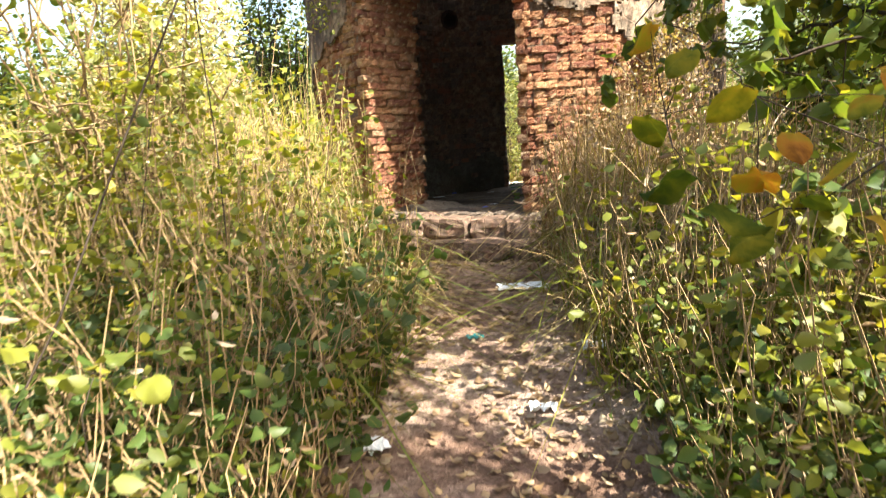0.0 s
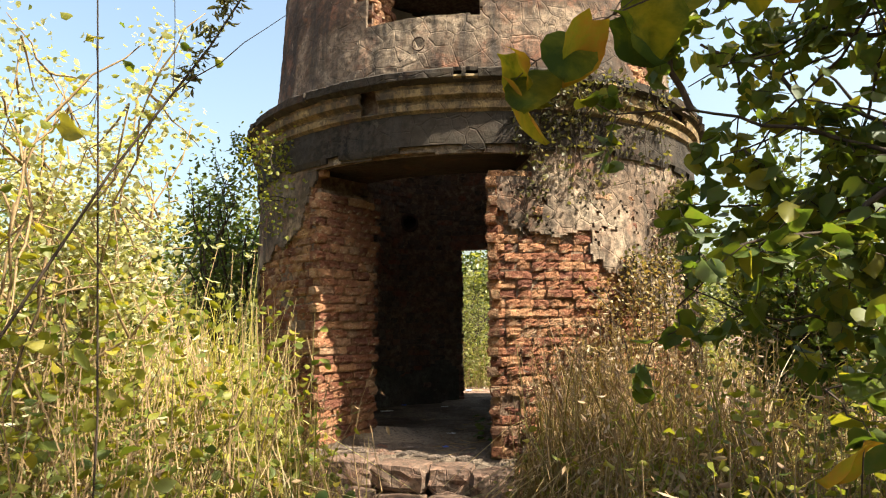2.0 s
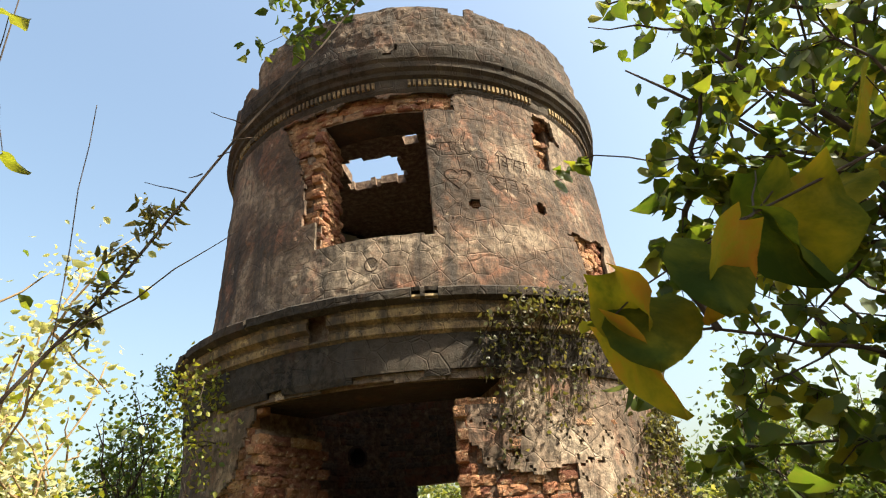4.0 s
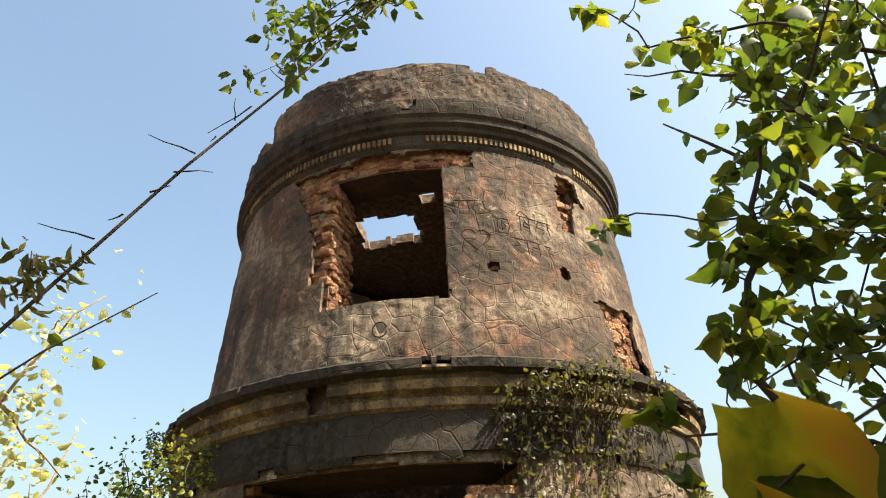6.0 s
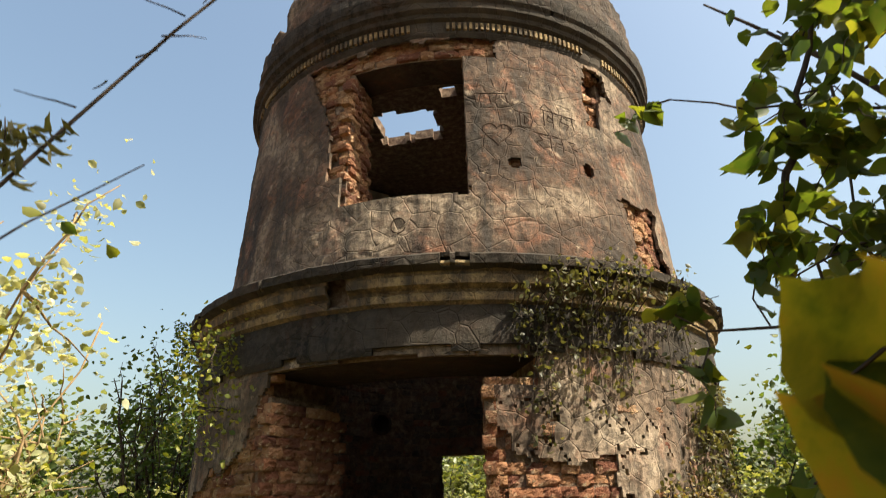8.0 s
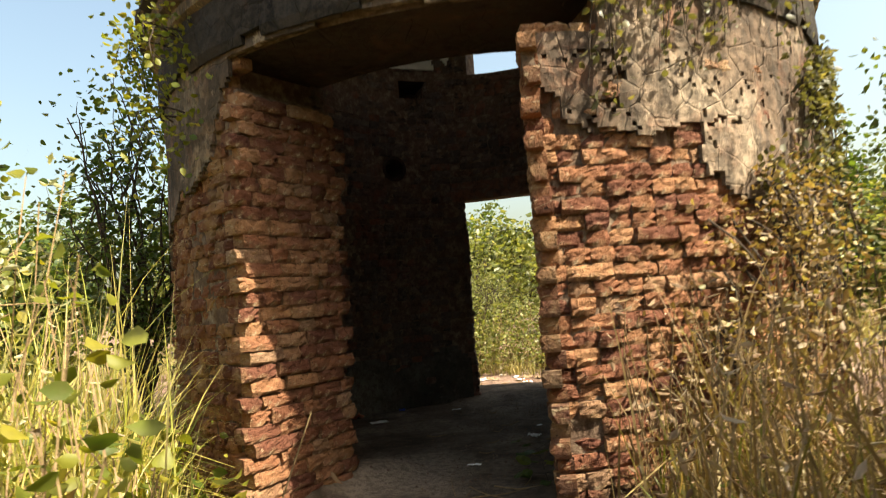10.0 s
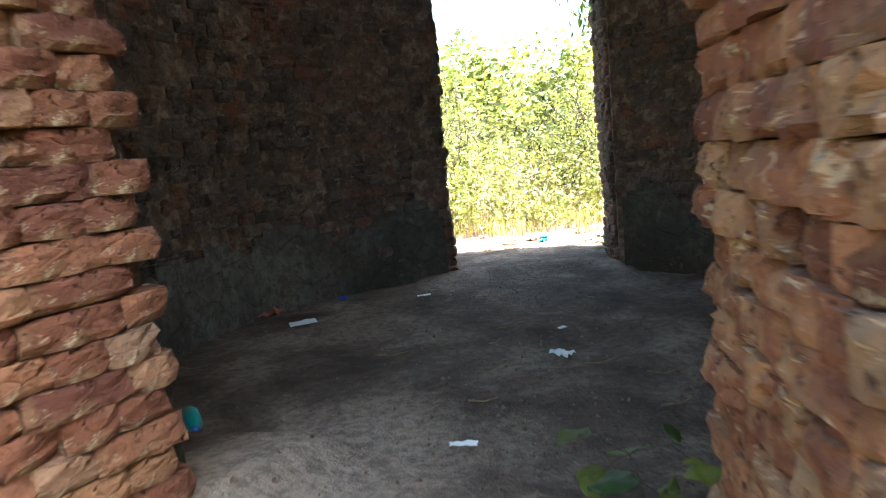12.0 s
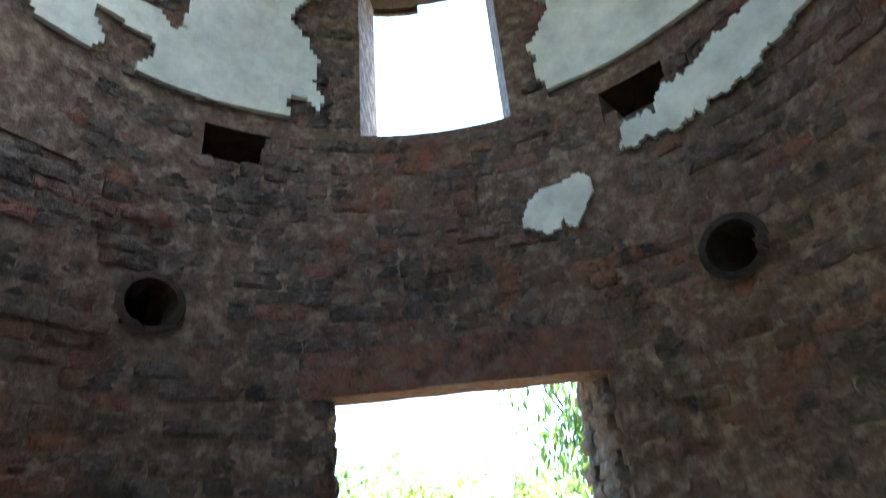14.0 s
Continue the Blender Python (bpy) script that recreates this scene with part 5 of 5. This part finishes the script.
tree("shrub", (-1.3, -5.2, -0.5), (-1.1, -5.2, 1.5), (0.85, 0.7, 1.2), 12, 8, 1200, 0.06, LEAF_YELLOW, "thin sparse shrub with sunlit leaves", "shrub", 0.02, 16, bark=STALK)
tree("shrub", (-5.2, -4.0, -0.5), (-5.0, -4.0, 0.7), (1.6, 1.4, 1.1), 14, 10, 2200, 0.075, LEAF_YELLOW, "sunlit yellow-green shrub behind the grass", "shrub", 0.04, 17, bark=STALK)
# tree added on the sun's side so its crown shades the tower front
tree("shade_tree", (5.0, -4.9, -0.5), (3.75, -3.05, 4.85), (1.0, 1.2, 0.55), 9, 16, 3600, 0.10, LEAF, "tree with a high flat crown, added to shade the tower", "tree", 0.04, 18, pick=lambda p: p[0] > 2.95 and OPEN_TO_SUN(p))
# tree added out of view; its crown throws shade on path and weeds
tree("shade_tree", (5.2, -7.6, -0.6), (3.2, -6.5, 4.4), (1.1, 1.1, 0.5), 16, 10, 4200, 0.10, LEAF, "unseen leafy tree added to shade the path", "tree", 0.09, 19)
tree("shrub", (-1.7, -4.3, -0.5), (-1.25, -4.3, 2.35), (0.8, 0.7, 1.0), 12, 7, 5200, 0.048, LEAF_PALE, "airy shrub with pale feathery dry leaflets", "shrub", 0.014, 20, "oval", clump=0.10, bark=STALK)
tree("shrub", (-3.4, -2.6, -0.5), (-3.3, -2.6, 1.7), (1.0, 0.9, 1.2), 12, 8, 4600, 0.055, LEAF_PALE, "airy shrub with pale sunlit leaflets", "shrub", 0.025, 22, clump=0.12, bark=STALK)
# behind the tower
for i, (x, y, h, s, m) in enumerate(((-1.5, 5.7, 2.1, 1.1, LEAF_OLIVE), (0.5, 6.0, 1.9, 1.0, LEAF_OLIVE), (-3.6, 6.4, 2.4, 1.4, LEAF), (2.4, 6.2, 2.3, 1.2, LEAF_OLIVE))):
    tree("shrub", (x, y, -0.1), (x, y, h * 0.45), (s, 1.1, h * 0.6), 20, 16, 12000, 0.06, m, "sunlit olive-green shrub behind the tower", "shrub", 0.04, 30 + i, "slim", group="shrubs behind the tower")
tree("drooping_tree", (2.2, 6.8, -0.1), (0.9, 6.3, 4.3), (1.1, 0.9, 1.5), 12, 9, 3000, 0.14, LEAF, "tree with long drooping leaves behind the tower", "tree", 0.06, 40, "slim", droop=1.3)

# far thicket, copies of three shrubs
far = [
    tree("far_tree", (-9.0, 3.0, -0.5), (-9.0, 3.0, 1.7), (2.2, 2.2, 2.2), 18, 12, 7000, 0.15, LEAF, "green tree of the surrounding thicket", "tree", 0.09, 51, group="thicket trees"),
    tree("far_tree", (9.5, 1.0, -0.5), (9.5, 1.0, 1.3), (2.3, 2.3, 1.8), 18, 12, 7000, 0.15, LEAF_OLIVE, "olive-green tree of the surrounding thicket", "tree", 0.09, 52, group="thicket trees"),
]
g = np.random.default_rng(60)
for i in range(46):
    a = 2 * math.pi * i / 46 + g.uniform(-0.05, 0.05)
    r = g.uniform(11.5, 14.5) if i % 2 else g.uniform(17, 24)
    x, y = r * math.sin(a), -r * math.cos(a)
    ob = copy_thing(far[i % 2], pose(x, y, ground_z(x, y) - 0.1, 0, 0, g.uniform(0, 360)))
    k = g.uniform(0.75, 1.25) * (1 if i % 2 else 1.35) * (0.42 if x < -2 and y < 6 else 1.0)
    ob.scale = (k, k, k * g.uniform(0.8, 1.1))

# long bare stem that leans across the path's edge, with side twigs
g = np.random.default_rng(70)
stem = empty("leaning_stem", "long thin bare grey stem leaning over the grass", "branch", at=(-0.15, -7.02, -0.60))
A, B = np.array((-0.15, -7.02, -0.60)), np.array((1.10, -5.36, 3.5))
parts = [tube(*limb(A, B, 0.0045, 0.002, g, 0.010, 10), 6)]
FORK = A + (B - A) * 0.56
for e, r in (((0.80, -5.95, 1.95), 0.0025), ((0.55, -6.1, 2.2), 0.0012)):
    parts.append(tube(*limb(FORK, e, r, 0.001, g, 0.06, 5), 4))
TW = []
for u in np.linspace(0.58, 0.99, 30):
    s = A + (B - A) * u
    e = s + g.normal(0, 0.032, 3) + np.array((-0.02, 0, 0.02))
    pth, rr = limb(s, e, 0.002, 0.0008, g, 0.1, 3)
    parts.append(tube(pth, rr, 3))
    if u > 0.88 or u < 0.64:
        TW += [np.array(p) + g.normal(0, 0.012, 3) for p in pth for _ in range(9)]
V, F = join(parts)
mesh("stem", [tuple(np.array(v) - A) for v in V], F, BARK, stem, smooth=True)
W, T = leaf_cloud(np.array(TW) - A, 0.03, g, SLIM_V, SLIM_T, 0.4)
tagged(mesh_np("foliage", W, T, LEAF_GREY, stem), kind="stuff")


def sprig(name, stalk, leaf_at, size, material, label, seed, shape=(FINE_V, FINE_T), droop=0.9, r=0.004, category="branch"):
    """A branch along the points of stalk with leaves at the points of leaf_at."""
    g = np.random.default_rng(seed)
    o = np.array(stalk[0], float)
    root = empty(name, label, category, at=tuple(o))
    n = len(stalk)
    wood = [tube(stalk, [r * (1 - 0.7 * i / (n - 1)) for i in range(n)], 6)]
    P = []
    for p in leaf_at:
        q = min(stalk, key=lambda s: np.linalg.norm(np.array(s) - np.array(p)))
        wood.append(tube(*limb(q, p, r * 0.4, r * 0.25, g, 0.1, 3), 4))
        P.append(np.array(p, float) - o)
    V, F = join(wood)
    mesh("twig", [tuple(np.array(v) - o) for v in V], F, BARK, root, smooth=True)
    for p in P:
        W, T = leaf_cloud(p[None], size, g, *shape, droop, 0.35)
        mesh_np("leaf", W, T, material, root, smooth=True)
    return root


sprig("leafy_plant", [(-0.5, -5.9, -0.5), (-0.4, -5.85, 0.3), (-0.3, -5.8, 0.8), (-0.15, -5.8, 1.2)], [(-0.95, -5.8, 0.98), (-0.37, -5.8, 1.08), (0.02, -5.8, 1.02), (-0.06, -5.8, 0.75), (-0.41, -5.8, 0.88), (-0.46, -5.8, 0.98), (-0.12, -5.8, 1.36), (-0.2, -5.8, 0.6), (-0.5, -5.8, 0.5), (-0.6, -5.8, 0.75)], 0.10, LEAF_YELLOW, "tall weed with broad pale leaves", 87, droop=0.3, category="plant")
blades("dry_grass", 3800, (-2.1, -0.75, -3.9, -2.75), 1.0, 1.9, 0.006, SUNNY_STRAW, "bright dry grass against the tower wall", keep=LEFT_SIDE, seed=31, lean=0.6)
blades("green_grass", 2600, (-2.1, -0.75, -3.9, -2.75), 0.7, 1.6, 0.008, GRASS, "yellow-green grass against the tower wall", keep=LEFT_SIDE, seed=32, lean=0.6)
blades("dry_grass", 3400, (1.0, 2.6, -3.7, -2.4), 0.8, 1.6, 0.006, BROWN_STRAW, "dry grass leaning on the bare brickwork", keep=RIGHT_SIDE, seed=33, lean=0.55)
blades("green_grass", 700, (1.0, 2.6, -3.7, -2.4), 0.6, 1.3, 0.008, GRASS, "green grass leaning on the bare brickwork", keep=RIGHT_SIDE, seed=34, lean=0.3)
blades("dry_grass", 2300, (-3.2, -0.95, -5.2, -3.2), 1.1, 2.0, 0.0045, SUNNY_STRAW, "very tall pale dry grass beside the path", keep=LEFT_SIDE, seed=35, lean=0.7)
blades("dry_grass", 1500, (-0.35, 0.42, -5.3, -4.1), 0.5, 1.15, 0.005, BROWN_STRAW, "withered grass tuft at the edge of the path", keep=LEFT_SIDE, seed=36, lean=0.4)
weeds("undergrowth", 90, (-1.55, -0.72, -3.7, -2.85), 0.15, 0.5, 0.085, LEAF_YELLOW, "bright leafy weeds beside the doorway", lambda x, y: math.hypot(x, y) > 2.75, 47, "broad", 9)
weeds("brambles", 260, (1.05, 2.5, -3.5, -2.3), 0.5, 1.45, 0.05, DEAD, "withered brown brambles against the bare brickwork", RIGHT_SIDE, 46, "slim", 12)
# twig with small leaflets on the leaning stem
g = np.random.default_rng(95)
o = np.array((0.975, -5.53, 3.09))
twig = empty("leafy_twig", "drooping twig with small dark leaflets on the bare stem", "branch", at=tuple(o))
wood, LP = [], []
for e in ((0.60, -5.42, 3.22), (0.52, -5.38, 3.05), (0.66, -5.45, 2.98), (0.56, -5.36, 3.34), (0.70, -5.4, 3.38), (0.92, -5.4, 3.45), (1.05, -5.42, 3.30)):
    pth, rr = limb(o, e, 0.003, 0.001, g, 0.12, 6)
    wood.append(tube(pth, rr, 4))
    LP += [np.array(pth[int(g.integers(2, 7))]) + g.normal(0, 0.035, 3) - o for _ in range(46)]
V, F = join(wood)
mesh("twig", [tuple(np.array(v) - o) for v in V], F, BARK, twig, smooth=True)
W, T = leaf_cloud(np.array(LP), 0.045, g, SLIM_V * np.array((1.7, 1, 1)), SLIM_T, 0.5)
tagged(mesh_np("foliage", W, T, LEAF, twig), kind="stuff")
# hanging broad leaves near the path
sprig("leafy_branch", [(2.9, -5.5, 1.75), (2.3, -5.85, 1.95), (1.95, -6.05, 1.86), (1.66, -6.15, 1.72), (1.50, -6.15, 1.64)], [(1.46, -6.16, 1.66), (1.50, -6.13, 1.63), (1.44, -6.13, 1.60), (1.58, -6.17, 1.68), (1.62, -6.2, 1.69),  (1.68, -6.12, 1.73), (1.74, -6.1, 1.79), (1.86, -6.02, 1.83), (1.98, -6.0, 1.85), (2.08, -5.9, 1.9), (2.2, -5.9, 1.95), (1.72, -6.05, 1.84), (1.9, -6.1, 1.95)], 0.14, LEAF_TURN, "branch of large green leaves turning yellow, hanging by the path", 80, droop=1.15)
sprig("leafy_branch", [(2.9, -6.0, -0.5), (2.75, -6.1, 0.2), (2.5, -6.2, 0.6), (2.2, -6.25, 0.75), (1.98, -6.3, 0.72)], [(2.03, -6.5, 0.86), (2.15, -6.5, 0.76), (2.25, -6.5, 0.65), (2.02, -6.5, 0.58), (2.17, -6.5, 0.58), (1.95, -6.45, 0.93), (1.94, -6.4, 0.72), (2.4, -6.5, 0.72), (2.36, -6.5, 0.6), (2.09, -6.5, 0.5), (2.3, -6.4, 0.5), (2.45, -6.4, 0.45), (2.2, -6.3, 0.42), (2.5, -6.3, 0.8)], 0.12, LEAF_TURN, "shrub branch with large rounded green leaves", 81, droop=0.8)
sprig("leafy_plant", [(0.62, -6.2, -0.55), (0.66, -6.22, -0.3), (0.64, -6.2, -0.05), (0.7, -6.25, 0.12)], [(0.44, -6.25, -0.05), (0.57, -6.25, -0.06), (0.68, -6.25, -0.08), (0.87, -6.25, -0.11), (0.76, -6.25, -0.33), (0.47, -6.25, -0.17), (0.67, -6.25, -0.3), (0.8, -6.2, -0.2)], 0.10, LEAF_YELLOW, "low plant with round yellow-green leaves", 82, droop=0.3, category="plant")
sprig("leafy_plant", [(0.4, -6.95, -0.6), (0.42, -6.9, -0.3), (0.45, -6.92, 0.0), (0.5, -6.9, 0.12)], [(0.55, -6.9, 0.18), (0.69, -6.9, 0.12), (0.62, -6.9, 0.07), (0.25, -6.9, 0.17), (0.1, -6.9, -0.22), (0.4, -6.9, 0.1)], 0.11, LEAF_YELLOW, "low plant with broad sunlit leaves", 83, droop=0.2, category="plant")
sprig("leafy_plant", [(-0.1, -5.6, -0.5), (0.0, -5.7, 0.78), (0.12, -5.9, 1.82), (0.22, -6.05, 2.4), (0.26, -6.08, 2.75)], [(0.27, -6.1, 2.52), (0.3, -6.1, 2.68), (0.22, -6.12, 2.34), (0.3, -6.05, 2.17), (0.14, -6.0, 2.23), (0.2, -6.0, 1.94), (0.1, -5.9, 1.7), (0.05, -5.8, 1.47), (0.2, -6.1, 1.65)], 0.085, LEAF_YELLOW, "tall thin weed with yellow leaves", 84, droop=0.5, category="plant")
sprig("leafy_plant", [(-0.9, -5.4, -0.5), (-0.8, -5.5, 0.6), (-0.7, -5.6, 1.4), (-0.6, -5.6, 1.9)], [tuple(np.array((-0.85, -5.45, 0.5)) + np.array((0.25, -0.15, 1.4)) * u + d) for u, d in zip(np.linspace(0, 1, 26), np.random.default_rng(3).normal(0, 0.10, (26, 3)))], 0.075, LEAF_YELLOW, "tall leafy weed above the dry grass", 85, droop=0.5, category="plant")
sprig("leafy_plant", [(0.05, -4.9, -0.45), (0.1, -4.95, -0.1), (0.3, -4.9, 0.1), (0.45, -4.9, 0.15)], [(-0.03, -5.0, 0.09), (0.13, -5.0, 0.02), (0.35, -5.0, -0.04), (0.53, -5.0, 0.09), (0.49, -5.0, 0.02), (0.28, -5.0, 0.05), (0.64, -5.0, 0.12), (0.2, -4.95, 0.1)], 0.085, LEAF, "low plant with round green leaves by the path", 86, droop=0.3, category="plant")


def creeper(name, starts, length, count, size, material, label, seed, stems=10, loose=0.05, reach=2.62):
    """Creeper that hangs on the round wall from the given angles and heights."""
    g = np.random.default_rng(seed)
    root = empty(name, label, "creeper")
    wood, P = [], []
    for _ in range(stems):
        a, z = starts[int(g.integers(0, len(starts)))]
        a += g.normal(0, 0.05)
        pts = []
        n = 9
        L = length * g.uniform(0.4, 1.1)
        da = g.normal(0, 0.07)
        for i in range(n):
            u = i / (n - 1)
            rad = (2.69 if z - L * u > 2.8 else 2.56) + 0.03 * g.uniform() + (reach - 2.62) * 0.7 * math.sin(2.4 * u)
            pts.append((rad * math.sin(a + da * u), -rad * math.cos(a + da * u), z - L * u + 0.12 * math.sin(math.pi * u)))
        wood.append(tube(pts, [0.006 * (1 - 0.7 * i / n) for i in range(n)], 4))
        for _ in range(count // stems):
            p = np.array(pts[int(g.integers(0, n))]) + g.normal(0, loose, 3)
            k = math.hypot(p[0], p[1])
            m = min(max(k, 2.56), reach if p[2] < 2.85 else max(reach, 2.8)) / k
            P.append(p * np.array((m, m, 1)))
    V, F = join(wood)
    tagged(mesh("vine", V, F, BARK, root), kind="stuff")
    W, T = leaf_cloud(np.array(P), size, g, OVAL_V, OVAL_T, 0.6)
    tagged(mesh_np("leaves", W, T, material, root), kind="stuff")
    return root


creeper("creeper", [(0.42, 2.95), (0.52, 3.1), (0.62, 3.15), (0.72, 3.2), (0.85, 3.2)], 0.95, 1050, 0.045, LEAF_GREY, "dusty creeper hanging over the cornice and wall", 90, 26)
creeper("creeper", [(0.98, 2.2), (1.1, 2.4), (1.2, 2.3), (0.9, 1.7)], 1.0, 1300, 0.045, LEAF_GREY, "dusty creeper climbing the tower wall", 91, 18)
creeper("creeper", [(-0.62, 2.85), (-0.52, 2.78), (-0.44, 2.7), (-0.52, 2.3)], 0.4, 560, 0.045, LEAF_YELLOW, "small fern-like sprig on the cornice", 92, 9, 0.10, 2.95)
creeper("creeper", [(-1.2, 3.35), (-1.3, 3.3)], 0.25, 260, 0.045, LEAF, "tuft of weeds on the cornice ledge", 93, 6, 0.07, 2.9)

sprig("leafy_plant", [(0.54, -1.66, 0.03), (0.52, -1.65, 0.11), (0.50, -1.64, 0.18), (0.48, -1.63, 0.24)], [(0.49 + 0.12 * math.cos(2.4 * i), -1.64 + 0.12 * math.sin(2.4 * i), 0.07 + 0.013 * i) for i in range(18)], 0.085, LEAF, "small green weed growing at the foot of the doorway", 120, droop=0.3, r=0.003, category="plant")
sprig("leafy_plant", [(0.60, 2.02, 0.05), (0.58, 2.0, 0.13), (0.55, 1.98, 0.20)], [(0.57 + 0.05 * math.cos(2.4 * i), 1.98 + 0.05 * math.sin(2.4 * i), 0.10 + 0.016 * i) for i in range(8)], 0.05, LEAF_YELLOW, "small weed at the foot of the back doorway", 121, droop=0.2, r=0.003, category="plant")
g = np.random.default_rng(130)
for i in range(22):
    x, y, t, L = g.uniform(0.0, 0.5), g.uniform(-2.3, -1.2), g.uniform(0, 3.1), g.uniform(0.12, 0.38)
    if i > 9:
        x, y, L = g.uniform(-0.7, 1.0), g.uniform(-0.9, 1.2), L * 0.7
    c, s = 0.5 * L * math.cos(t), 0.5 * L * math.sin(t)
    pts = [(x + k * c, y + k * s, floor_z(x + k * c, y + k * s) + 0.012 + 0.012 * abs(k)) for k in (-1, -0.5, 0, 0.5, 1)]
    V, F = tube(pts, [0.004, 0.0038, 0.0035, 0.003, 0.002], 5)
    tagged(mesh("dry_twig", V, F, STALK, smooth=True), "broken dry twig lying on the earth floor", "twig", "twigs on the floor")
V, F = [], []
for i in range(900):
    a, r = g.uniform(0, 2 * math.pi), 1.7 * math.sqrt(g.uniform())
    x, y = r * math.cos(a), r * math.sin(a)
    if i % 2:
        x, y = 0.2 + g.normal(0, 0.35), g.uniform(-2.3, 1.9)
        if abs(x) > 0.5:
            continue
    k, z, b = g.uniform(0.004, 0.016), floor_z(x, y), len(V)
    V += [(x + k * g.uniform(0.6, 1.3) * math.cos(q), y + k * g.uniform(0.6, 1.3) * math.sin(q), z - 0.004) for q in (0, 1.57, 3.14, 4.71)] + [(x, y, z + k * 0.9)]
    F += [(b, b + 1, b + 4), (b + 1, b + 2, b + 4), (b + 2, b + 3, b + 4), (b + 3, b, b + 4)]
tagged(mesh("floor_crumbs", V, F, MORTAR), "crumbs of mortar and brick on the earth floor", "rubble", kind="stuff")

creeper("creeper", [(0.58, 0.9), (0.66, 1.15), (0.74, 1.4), (0.82, 1.6), (0.92, 1.7)], 1.3, 3000, 0.036, BROWN_STRAW, "withered brown creeper over the foot of the wall", 94, 34, 0.07, 2.85)

# ---- single bricks round the doorway ----
random.seed(5)
single = single if len(single) <= 620 else single[:620]
for kind, m in single:
    b = new("brick", KIND_ME[kind])
    b.parent = lower_wall
    b.matrix_local = m
